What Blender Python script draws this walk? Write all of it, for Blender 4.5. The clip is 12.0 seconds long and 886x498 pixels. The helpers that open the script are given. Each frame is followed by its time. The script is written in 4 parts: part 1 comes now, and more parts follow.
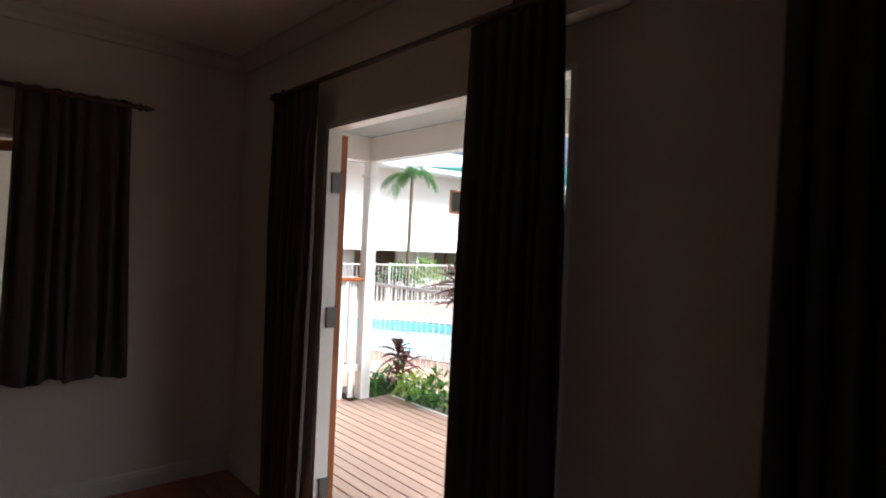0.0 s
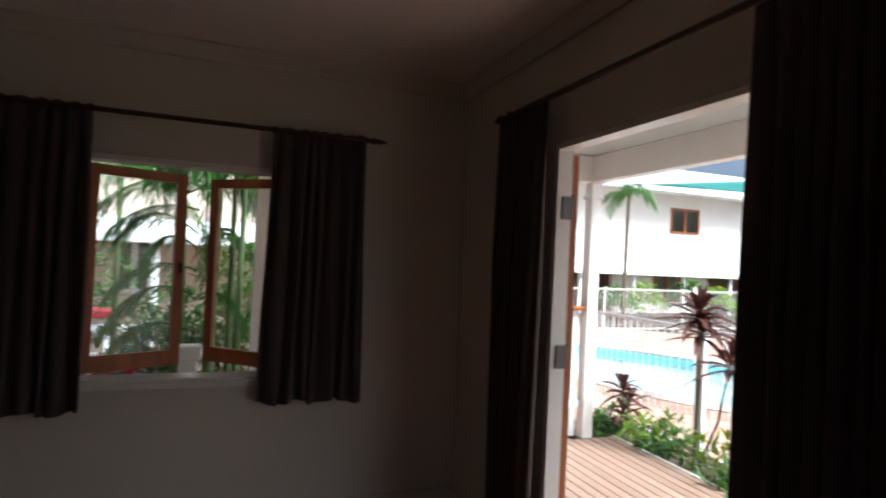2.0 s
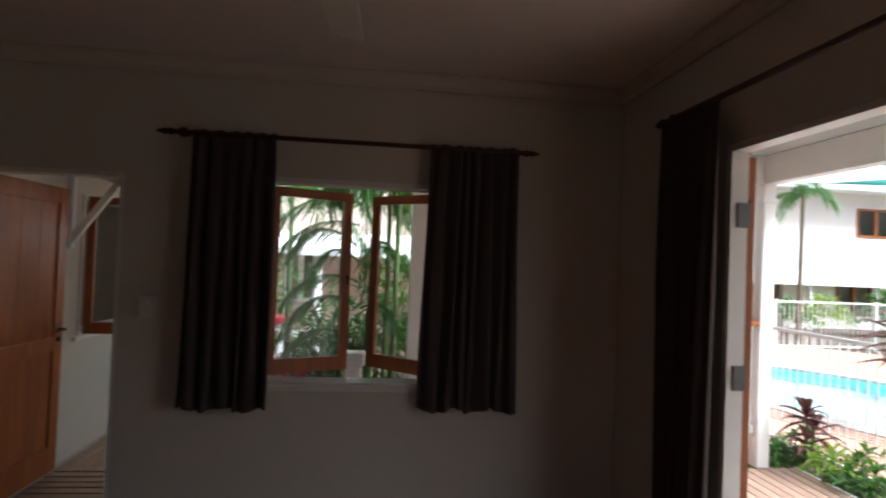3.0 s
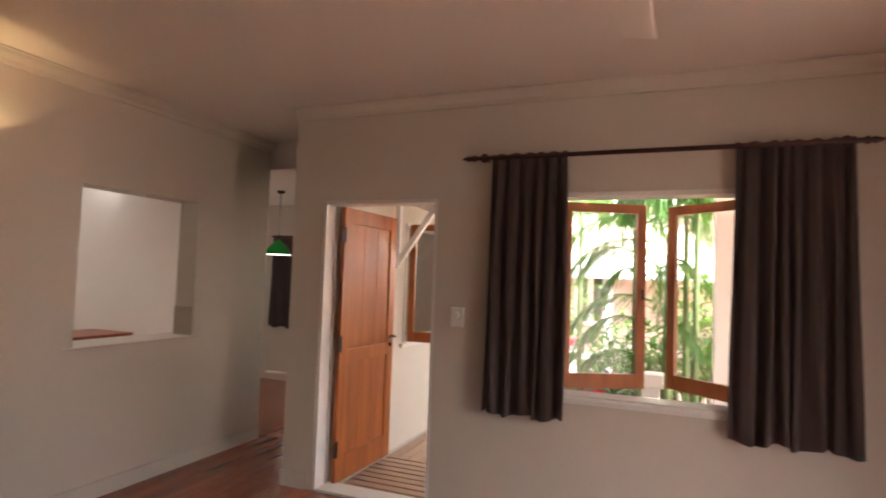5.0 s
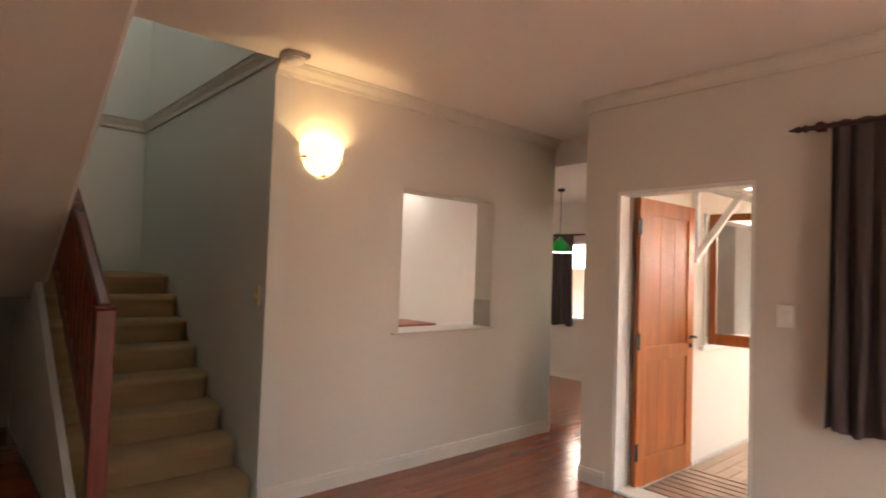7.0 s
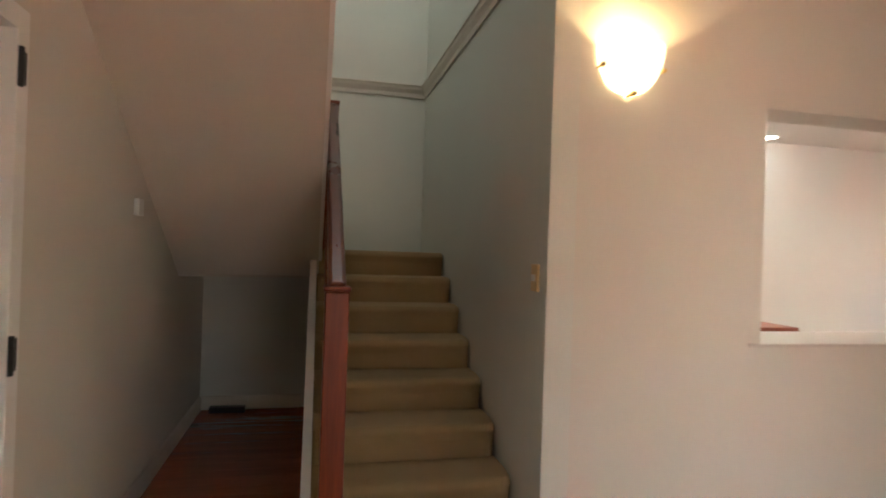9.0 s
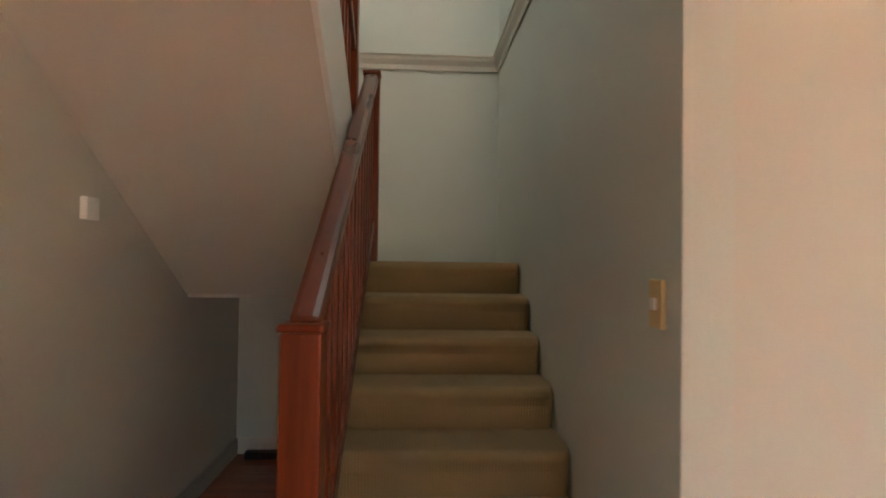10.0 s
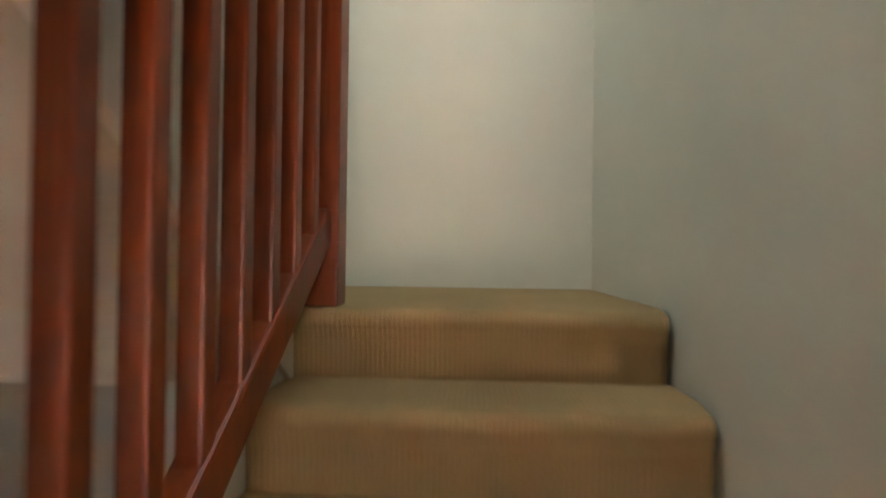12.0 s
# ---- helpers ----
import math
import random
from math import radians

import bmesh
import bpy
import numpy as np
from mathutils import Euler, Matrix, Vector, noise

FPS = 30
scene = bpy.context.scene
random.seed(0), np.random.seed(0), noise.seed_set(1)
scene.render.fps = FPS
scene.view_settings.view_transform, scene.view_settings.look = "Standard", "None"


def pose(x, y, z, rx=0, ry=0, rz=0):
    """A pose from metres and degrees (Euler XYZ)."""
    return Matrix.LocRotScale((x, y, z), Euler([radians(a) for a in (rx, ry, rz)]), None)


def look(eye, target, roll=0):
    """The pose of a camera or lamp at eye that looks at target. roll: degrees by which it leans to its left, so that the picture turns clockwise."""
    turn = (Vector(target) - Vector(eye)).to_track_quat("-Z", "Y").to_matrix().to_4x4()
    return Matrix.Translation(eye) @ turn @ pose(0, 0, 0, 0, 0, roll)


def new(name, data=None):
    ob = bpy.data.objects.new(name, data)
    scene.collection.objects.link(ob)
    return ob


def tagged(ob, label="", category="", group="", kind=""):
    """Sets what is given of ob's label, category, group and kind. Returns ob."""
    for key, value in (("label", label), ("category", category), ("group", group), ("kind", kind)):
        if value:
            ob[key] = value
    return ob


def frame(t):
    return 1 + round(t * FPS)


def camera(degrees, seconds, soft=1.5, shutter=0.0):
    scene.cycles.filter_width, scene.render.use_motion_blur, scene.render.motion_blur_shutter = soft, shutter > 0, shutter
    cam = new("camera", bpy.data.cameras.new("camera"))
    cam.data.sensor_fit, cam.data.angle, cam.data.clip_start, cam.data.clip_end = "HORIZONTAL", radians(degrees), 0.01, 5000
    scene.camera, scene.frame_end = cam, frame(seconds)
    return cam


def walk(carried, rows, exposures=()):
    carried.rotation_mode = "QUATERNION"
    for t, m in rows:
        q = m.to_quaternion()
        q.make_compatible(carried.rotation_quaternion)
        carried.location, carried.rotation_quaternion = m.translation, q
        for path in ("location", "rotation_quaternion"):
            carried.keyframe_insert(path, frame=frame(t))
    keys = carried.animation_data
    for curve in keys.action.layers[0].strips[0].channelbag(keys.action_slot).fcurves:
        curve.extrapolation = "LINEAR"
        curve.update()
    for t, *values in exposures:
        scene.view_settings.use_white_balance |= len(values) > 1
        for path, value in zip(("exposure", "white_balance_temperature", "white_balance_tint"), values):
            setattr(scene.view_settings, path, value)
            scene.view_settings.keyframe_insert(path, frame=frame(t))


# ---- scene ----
cam = camera(75.8, 12.0, 1.8, 0.5)
EXPOSURES = [(0, 0.65, 5250, 0), (3.2, 0.65, 5300, 0), (4.8, 2.85, 6300, 12), (5.0, 2.95, 6300, 12), (5.5, 3.25, 6350, 10), (6.7, 3.55, 6350, 9), (8.3, 3.9, 5950, 3), (10, 4.3, 6050, 1), (11, 4.95, 6150, 1), (12, 5.5, 6000, 2)]
PATH = [
    (0, (-1.526, -3.829, 1.577), (-0.201, -2.332, 1.568), 2.6),
    (0.5, (-1.38, -3.623, 1.602), (-0.125, -2.066, 1.619), 2.8),
    (1, (-1.385, -3.6, 1.614), (-0.24, -1.961, 1.655), 3.0),
    (1.5, (-1.44, -3.563, 1.622), (-0.488, -1.804, 1.654), 2.7),
    (2, (-1.466, -3.521, 1.622), (-0.761, -1.65, 1.653), 2.7),
    (2.5, (-1.497, -3.511, 1.63), (-1.029, -1.567, 1.665), 2.5),
    (3, (-1.542, -3.507, 1.633), (-1.316, -1.521, 1.676), 2.3),
    (3.2, (-1.559, -3.532, 1.634), (-1.426, -1.537, 1.663), 2.8),
    (4.8, (-1.549, -3.524, 1.537), (-2.214, -1.64, 1.642), 2.1),
    (5, (-1.569, -3.518, 1.55), (-2.315, -1.665, 1.65), 2.0),
    (5.5, (-1.626, -3.534, 1.531), (-2.564, -1.77, 1.632), 1.6),
    (6, (-1.68, -3.559, 1.529), (-2.839, -1.931, 1.621), 1.5),
    (6.5, (-1.743, -3.603, 1.514), (-3.073, -2.113, 1.606), 1.4),
    (6.7, (-1.751, -3.601, 1.503), (-3.149, -2.174, 1.589), 1.7),
    (8.3, (-2.301, -3.264, 1.384), (-4.132, -2.461, 1.402), 2.3),
    (8.5, (-2.448, -3.178, 1.38), (-4.337, -2.519, 1.38), 2.5),
    (9, (-2.924, -2.974, 1.387), (-4.875, -2.533, 1.395), 1.9),
    (9.5, (-3.372, -2.763, 1.379), (-5.359, -2.537, 1.378), 2.2),
    (10, (-3.885, -2.627, 1.384), (-5.882, -2.527, 1.423), 0.8),
    (10.5, (-4.349, -2.519, 1.364), (-6.348, -2.575, 1.387), 0.6),
    (11, (-4.827, -2.489, 1.382), (-6.823, -2.609, 1.418), 0.7),
    (11.5, (-5.197, -2.422, 1.38), (-7.192, -2.559, 1.4), 0.2),
    (12, (-5.679, -2.505, 1.498), (-7.676, -2.613, 1.524), 0.7),
]
walk(cam, [(t, look(eye, target, roll)) for t, eye, target, roll in PATH], EXPOSURES)

# ---- world and light ----
world = bpy.data.worlds.new("sky")
scene.world = world
world.use_nodes = True
wn = world.node_tree.nodes
sky = wn.new("ShaderNodeTexSky")
sky.sky_type, sky.sun_disc = "NISHITA", False
sky.sun_elevation, sky.sun_rotation = radians(50.6), radians(129.8)
sky.air_density, sky.dust_density, sky.ozone_density = 0.7, 9.0, 0.6
wn["Background"].inputs["Strength"].default_value = 0.15
world.node_tree.links.new(sky.outputs[0], wn["Background"].inputs["Color"])
sun = new("sun", bpy.data.lights.new("sun", "SUN"))
sun.data.energy, sun.data.angle, sun.data.color = 5.0, radians(12), (1.0, 0.95, 0.88)
sun.matrix_world = look((12, -10, 19), (0, 0, 0))


def area_lamp(name, at, to, w, h, power, colour):
    ob = new(name, bpy.data.lights.new(name, "AREA"))
    ob.data.shape, ob.data.size, ob.data.size_y = "RECTANGLE", w, h
    ob.data.energy, ob.data.color = power, colour
    ob.matrix_world = look(at, to)
    return ob


# fill lamps added for sky light at made-up openings the walk never faces
area_lamp("fill_light_back", (-1.9, -6.12, 1.65), (-1.9, -3, 1.2), 1.0, 0.9, 0.03, (0.93, 0.96, 1.0))
area_lamp("fill_light_upstairs", (-6.6, -3.90, 4.6), (-6.7, -2.6, 2.2), 0.66, 0.56, 0.34, (0.97, 0.98, 0.92))
# fill lamp under the closed stairwell ceiling, added to brighten the treads
area_lamp("fill_light_stairwell", (-6.45, -2.5, 5.30), (-6.44, -2.5, 0), 1.5, 0.7, 0.95, (0.92, 0.98, 0.95))


# ---- materials ----
def nodes(name):
    m = bpy.data.materials.new(name)
    m.use_nodes = True
    nt = m.node_tree
    return m, nt, nt.nodes["Principled BSDF"], nt.nodes.new, nt.links.new


def shade(rgb, f):
    return (min(1, rgb[0] * f), min(1, rgb[1] * f), min(1, rgb[2] * f), 1)


def surface(name, rgb, rough=0.6, scale=3.0, vary=0.12, bump=0.05, fine=60.0, stretch=(1, 1, 1), metal=0.0, piece=0.0, coat=0.0, spec=0.5, dist=0.01):
    """Two scales of noise in the colour and roughness, with fine relief."""
    m, nt, b, mk, ln = nodes(name)
    tc = mk("ShaderNodeTexCoord")
    mp = mk("ShaderNodeMapping")
    mp.inputs["Scale"].default_value = stretch
    ln(tc.outputs["Object"], mp.inputs[0])
    vec = mp.outputs[0]
    if piece:
        oi = mk("ShaderNodeObjectInfo")
        add = mk("ShaderNodeVectorMath")
        sc = mk("ShaderNodeVectorMath")
        sc.operation = "SCALE"
        sc.inputs[3].default_value = 37.0
        cx = mk("ShaderNodeCombineXYZ")
        for i in range(3):
            ln(oi.outputs["Random"], cx.inputs[i])
        ln(cx.outputs[0], sc.inputs[0])
        ln(vec, add.inputs[0])
        ln(sc.outputs[0], add.inputs[1])
        vec = add.outputs[0]
    big, small = mk("ShaderNodeTexNoise"), mk("ShaderNodeTexNoise")
    big.inputs["Scale"].default_value, small.inputs["Scale"].default_value = scale, fine
    big.inputs["Detail"].default_value, small.inputs["Detail"].default_value = 4, 3
    ln(vec, big.inputs["Vector"])
    ln(vec, small.inputs["Vector"])
    mix = mk("ShaderNodeMix")
    mix.data_type = "RGBA"
    mix.inputs[6].default_value, mix.inputs[7].default_value = shade(rgb, 1 - vary), shade(rgb, 1 + vary)
    mean = mk("ShaderNodeMath")
    mean.operation = "MULTIPLY_ADD"
    mean.inputs[1].default_value = 0.4
    half = mk("ShaderNodeMath")
    half.operation = "MULTIPLY"
    half.inputs[1].default_value = 0.6
    ln(big.outputs[0], half.inputs[0])
    ln(small.outputs[0], mean.inputs[0])
    ln(half.outputs[0], mean.inputs[2])
    wide = mk("ShaderNodeMapRange")
    wide.inputs[1].default_value, wide.inputs[2].default_value = 0.3, 0.7
    ln(mean.outputs[0], wide.inputs[0])
    ln(wide.outputs[0], mix.inputs[0])
    out = mix.outputs[2]
    if piece:
        hsv = mk("ShaderNodeHueSaturation")
        rng = mk("ShaderNodeMapRange")
        rng.inputs[3].default_value, rng.inputs[4].default_value = 1 - piece, 1 + piece
        ln(oi.outputs["Random"], rng.inputs[0])
        ln(rng.outputs[0], hsv.inputs["Value"])
        ln(out, hsv.inputs["Color"])
        out = hsv.outputs[0]
    ln(out, b.inputs["Base Color"])
    rr = mk("ShaderNodeMapRange")
    rr.inputs[3].default_value, rr.inputs[4].default_value = max(0.03, rough - 0.08), min(1, rough + 0.08)
    ln(big.outputs[0], rr.inputs[0])
    ln(rr.outputs[0], b.inputs["Roughness"])
    if bump:
        bp = mk("ShaderNodeBump")
        bp.inputs["Strength"].default_value, bp.inputs["Distance"].default_value = bump, dist
        ln(small.outputs[0], bp.inputs["Height"])
        ln(bp.outputs[0], b.inputs["Normal"])
    b.inputs["Metallic"].default_value = metal
    b.inputs["Specular IOR Level"].default_value = spec
    b.inputs["Coat Weight"].default_value = coat
    b.inputs["Coat Roughness"].default_value = 0.12
    return m


def timber(name, rgb, rough=0.35, along="z", vary=0.3, piece=0.12, coat=0.0, spec=0.5):
    s = {"x": (0.06, 1, 1), "y": (1, 0.06, 1), "z": (1, 1, 0.06)}[along]
    return surface(name, rgb, rough, 14, vary, 0.06, 110, s, piece=piece, coat=coat, spec=spec, dist=0.003)


WALL = surface("cream_wall_paint", (0.64, 0.59, 0.51), 0.62, 0.7, 0.035, 0.06, 180, dist=0.002)
CEIL = surface("ceiling_paint", (0.78, 0.73, 0.67), 0.75, 0.6, 0.03, 0.05, 120, dist=0.002)
TRIM = surface("white_gloss_trim", (0.80, 0.78, 0.74), 0.32, 2.0, 0.03, 0.03, 90, dist=0.001)
STAIRWALL = surface("stairwell_paint", (0.62, 0.61, 0.54), 0.62, 0.8, 0.05, 0.06, 160, dist=0.002)
FLOORWOOD = timber("polished_floorboard", (0.31, 0.088, 0.030), 0.20, "y", 0.3, 0.13, coat=0.35)
DOORWOOD = timber("varnished_door_timber", (0.31, 0.090, 0.018), 0.36, "z", 0.38, 0.06, 0.12, 0.4)
SASHWOOD = timber("varnished_sash_timber", (0.33, 0.100, 0.025), 0.42, "z", 0.25, 0.06, coat=0.05)
RAILWOOD = timber("dark_red_balustrade_timber", (0.165, 0.031, 0.007), 0.36, "z", 0.42, 0.10, 0.0, 0.28)
RAILWOOD_X = surface("polished_handrail_timber", (0.13, 0.028, 0.009), 0.30, 5, 0.16, 0.0, 60, (0.25, 1, 1), spec=0.5)
RODWOOD = timber("dark_rod_timber", (0.045, 0.014, 0.010), 0.35, "x", 0.2, 0.03, coat=0.2)
DECKWOOD = timber("oiled_deck_board", (0.34, 0.215, 0.155), 0.36, "y", 0.2, 0.10)
DECKWOOD_X = timber("weathered_deck_board", (0.42, 0.27, 0.18), 0.5, "x", 0.2, 0.10)
DARK = surface("dark_gap", (0.02, 0.015, 0.012), 0.9, 4, 0.2, 0.0)
BLACKMETAL = surface("black_hinge_metal", (0.03, 0.028, 0.027), 0.4, 20, 0.2, 0.03, 200, metal=0.7)
GREYMETAL = surface("grey_hinge_metal", (0.13, 0.125, 0.12), 0.38, 20, 0.15, 0.03, 200, metal=0.8)
BRASS = surface("brass", (0.62, 0.42, 0.16), 0.3, 20, 0.15, 0.02, 200, metal=1.0)
PLASTIC = surface("white_plastic", (0.78, 0.76, 0.71), 0.38, 6, 0.03, 0.0)
AGED = surface("yellowed_plastic", (0.66, 0.47, 0.22), 0.4, 6, 0.05, 0.0)
GREYPLASTIC = surface("brown_grey_plastic", (0.30, 0.26, 0.22), 0.5, 6, 0.06, 0.0)
TILE = surface("beige_splash_tile", (0.42, 0.37, 0.31), 0.3, 5, 0.08, 0.02, 60)
LAMINATE = surface("pale_laminate", (0.58, 0.51, 0.45), 0.4, 3, 0.04, 0.0)
REDBOARD = timber("red_brown_board", (0.30, 0.07, 0.03), 0.35, "y", 0.2, 0.05)
VERAWHITE = surface("white_verandah_paint", (0.85, 0.85, 0.84), 0.4, 2.5, 0.04, 0.04, 70, dist=0.002)
SOFFITBLUE = surface("pale_blue_soffit_gloss", (0.74, 0.89, 0.94), 0.07, 1.8, 0.06, 0.01, 20, coat=1.0, spec=0.9)
RENDERWALL = surface("cream_render", (0.83, 0.79, 0.74), 0.85, 1.2, 0.06, 0.15, 90)
NEIGHBOURWALL = surface("peach_cream_render", (0.62, 0.50, 0.42), 0.85, 1.2, 0.07, 0.15, 90)
PEACH = surface("peach_render", (0.72, 0.52, 0.40), 0.85, 1.2, 0.08, 0.15, 90)
ROOFING = surface("pale_roof_sheet", (0.72, 0.72, 0.72), 0.45, 1.5, 0.08, 0.05, 30)
FENCEWHITE = surface("white_powder_coat", (0.82, 0.83, 0.83), 0.35, 3, 0.04, 0.0)
PAVER = surface("terracotta_paving", (0.50, 0.27, 0.19), 0.75, 2.0, 0.15, 0.2, 40, piece=0.12)
GROUND = surface("garden_soil", (0.09, 0.065, 0.045), 0.95, 1.0, 0.3, 0.5, 25)
COPING = surface("pool_coping", (0.66, 0.56, 0.48), 0.7, 2, 0.1, 0.1, 40)
POOLTILE = surface("pool_shell", (0.50, 0.84, 0.90), 0.4, 1.5, 0.12, 0.0, 8)
SAIL = surface("green_shade_cloth", (0.02, 0.16, 0.13), 0.8, 4, 0.1, 0.1, 300)
REDLEAF = surface("red_brown_leaf", (0.10, 0.034, 0.026), 0.4, 12, 0.35, 0.05, 60)
REDFLOWER = surface("red_bedding_flower", (0.42, 0.02, 0.04), 0.5, 20, 0.3, 0.05, 60)
STEM = surface("plant_stem", (0.17, 0.13, 0.08), 0.8, 8, 0.2, 0.2, 40)
PALMSTEM = surface("green_cane_stem", (0.13, 0.19, 0.07), 0.55, 5, 0.3, 0.15, 30, (1, 1, 4))
BLACKPIPE = surface("black_rubber", (0.02, 0.02, 0.02), 0.5, 8, 0.2, 0.0)


def leaf_material(name, rgb):
    """A leaf that lets some daylight through."""
    m = surface(name, rgb, 0.42, 9, 0.35, 0.05, 50)
    nt = m.node_tree
    b = nt.nodes["Principled BSDF"]
    tr = nt.nodes.new("ShaderNodeBsdfTranslucent")
    tr.inputs[0].default_value = (min(1, rgb[0] * 2.2), min(1, rgb[1] * 2.0), rgb[2] * 0.8, 1)
    mx = nt.nodes.new("ShaderNodeMixShader")
    mx.inputs[0].default_value = 0.32
    nt.links.new(b.outputs[0], mx.inputs[1])
    nt.links.new(tr.outputs[0], mx.inputs[2])
    nt.links.new(mx.outputs[0], nt.nodes["Material Output"].inputs[0])
    return m


LEAF = leaf_material("garden_leaf", (0.065, 0.145, 0.032))
PALMLEAF = leaf_material("palm_leaflet", (0.06, 0.15, 0.03))
GREYLEAF = leaf_material("grey_green_leaf", (0.10, 0.16, 0.11))
LIMELEAF = leaf_material("lime_leaf", (0.20, 0.30, 0.05))


def fabric(name, rgb):
    m = surface(name, rgb, 0.95, 2.0, 0.10, 0.25, 420, (1, 1, 0.35), spec=0.15, dist=0.002)
    b = m.node_tree.nodes["Principled BSDF"]
    b.inputs["Sheen Weight"].default_value = 0.15
    nt = m.node_tree
    tr = nt.nodes.new("ShaderNodeBsdfTranslucent")
    tr.inputs[0].default_value = shade(rgb, 2.4)
    mx = nt.nodes.new("ShaderNodeMixShader")
    mx.inputs[0].default_value = 0.16
    nt.links.new(b.outputs[0], mx.inputs[1])
    nt.links.new(tr.outputs[0], mx.inputs[2])
    nt.links.new(mx.outputs[0], nt.nodes["Material Output"].inputs[0])
    return m


CURTAIN = fabric("charcoal_brown_curtain", (0.082, 0.063, 0.060))


def carpet(name, rgb):
    m = surface(name, rgb, 1.0, 2.2, 0.20, 0.55, 330, spec=0.05, dist=0.004)
    nt = m.node_tree
    mk, ln = nt.nodes.new, nt.links.new
    tc, wv = mk("ShaderNodeTexCoord"), mk("ShaderNodeTexWave")
    wv.bands_direction = "Y"
    wv.inputs["Scale"].default_value, wv.inputs["Distortion"].default_value = 26.0, 1.2
    ln(tc.outputs["Object"], wv.inputs["Vector"])
    old = [n for n in nt.nodes if n.type == "BUMP"][0]
    bp = mk("ShaderNodeBump")
    bp.inputs["Strength"].default_value, bp.inputs["Distance"].default_value = 0.22, 0.003
    ln(wv.outputs[1], bp.inputs["Height"])
    ln(old.outputs[0], bp.inputs["Normal"])
    b = nt.nodes["Principled BSDF"]
    ln(bp.outputs[0], b.inputs["Normal"])
    b.inputs["Sheen Weight"].default_value, b.inputs["Sheen Roughness"].default_value = 0.25, 0.5
    b.inputs["Sheen Tint"].default_value = (0.9, 0.78, 0.55, 1)
    return m


CARPET = carpet("ribbed_beige_carpet", (0.29, 0.20, 0.098))


def glass(name, tint=(0.97, 0.985, 0.98, 1), rough=0.0):
    m, nt, b, mk, ln = nodes(name)
    b.inputs["Base Color"].default_value = tint
    b.inputs["Transmission Weight"].default_value, b.inputs["Roughness"].default_value = 1.0, rough
    b.inputs["IOR"].default_value = 1.45
    return m


PANE = glass("clear_pane")
DARKGLASS = glass("grey_screen_glass", (0.55, 0.62, 0.60, 1), 0.05)
OBSCURE = surface("obscure_grey_green_glass", (0.30, 0.34, 0.32), 0.35, 3, 0.06, 0.05, 120)
OBSCURE.node_tree.nodes["Principled BSDF"].inputs["Transmission Weight"].default_value = 0.35
WATER = glass("pool_water", (0.75, 0.95, 0.97, 1), 0.02)
wnt = WATER.node_tree
wno, wbp = wnt.nodes.new("ShaderNodeTexNoise"), wnt.nodes.new("ShaderNodeBump")
wno.inputs["Scale"].default_value = 3.5
wbp.inputs["Strength"].default_value, wbp.inputs["Distance"].default_value = 0.5, 0.05
wnt.links.new(wno.outputs[0], wbp.inputs["Height"])
wnt.links.new(wbp.outputs[0], wnt.nodes["Principled BSDF"].inputs["Normal"])


def lamp_glass(name, rgb, strength):
    """Frosted glass lit from behind by its bulb."""
    m, nt, b, mk, ln = nodes(name)
    b.inputs["Base Color"].default_value = (0.9, 0.87, 0.8, 1)
    b.inputs["Roughness"].default_value = 0.4
    b.inputs["Emission Color"].default_value = (*rgb, 1)
    b.inputs["Emission Strength"].default_value = strength
    return m


SCONCEGLASS = lamp_glass("frosted_lit_glass", (1.0, 0.74, 0.40), 0.16)
LIGHTPANEL = lamp_glass("lit_ceiling_light_cover", (1.0, 0.97, 0.92), 2.0)
PENDANT = surface("green_enamel", (0.01, 0.30, 0.04), 0.2, 4, 0.08, 0.0, coat=0.5)
PENDANTIN = lamp_glass("lit_white_enamel_lining", (1.0, 0.95, 0.8), 0.5)


# ---- building helpers ----
def mesh_from(name, bm):
    bmesh.ops.recalc_face_normals(bm, faces=bm.faces)
    me = bpy.data.meshes.new(name)
    bm.to_mesh(me)
    bm.free()
    return me


def part(name, bm, material, parent=None, label="", smooth=False):
    """One mesh object under a thing or a part, or at top level."""
    me = mesh_from(name, bm)
    me.materials.append(material)
    if smooth:
        for p in me.polygons:
            p.use_smooth = True
    ob = new(name, me)
    if parent:
        ob.parent = parent
        ob.matrix_parent_inverse = parent.matrix_basis.inverted()
    if label:
        tagged(ob, label)
    return ob


def piece(name, me, parent, m):
    ob = new(name, me)
    ob.parent = parent
    ob.matrix_parent_inverse = parent.matrix_basis.inverted()
    ob.matrix_basis = m
    return ob


def holder(name, at, label, category, group="", kind=""):
    ob = new(name)
    ob.empty_display_size = 0.1
    ob.location = at
    return tagged(ob, label, category, group, kind)


def box(bm, x0, x1, y0, y1, z0, z1, bevel=0.0, m=None):
    r = bmesh.ops.create_cube(bm, size=1.0)
    vs = r["verts"]
    bmesh.ops.scale(bm, vec=(x1 - x0, y1 - y0, z1 - z0), verts=vs)
    bmesh.ops.translate(bm, vec=((x0 + x1) / 2, (y0 + y1) / 2, (z0 + z1) / 2), verts=vs)
    if m is not None:
        bmesh.ops.transform(bm, matrix=m, verts=vs)
    if bevel:
        es = list({e for v in vs for e in v.link_edges})
        bmesh.ops.bevel(bm, geom=es, offset=bevel, segments=2, affect="EDGES", profile=0.6)
    return vs


def boxed(name, dims, material, parent=None, label="", bevel=0.003, m=None):
    bm = bmesh.new()
    box(bm, *dims, bevel, m)
    return part(name, bm, material, parent, label)


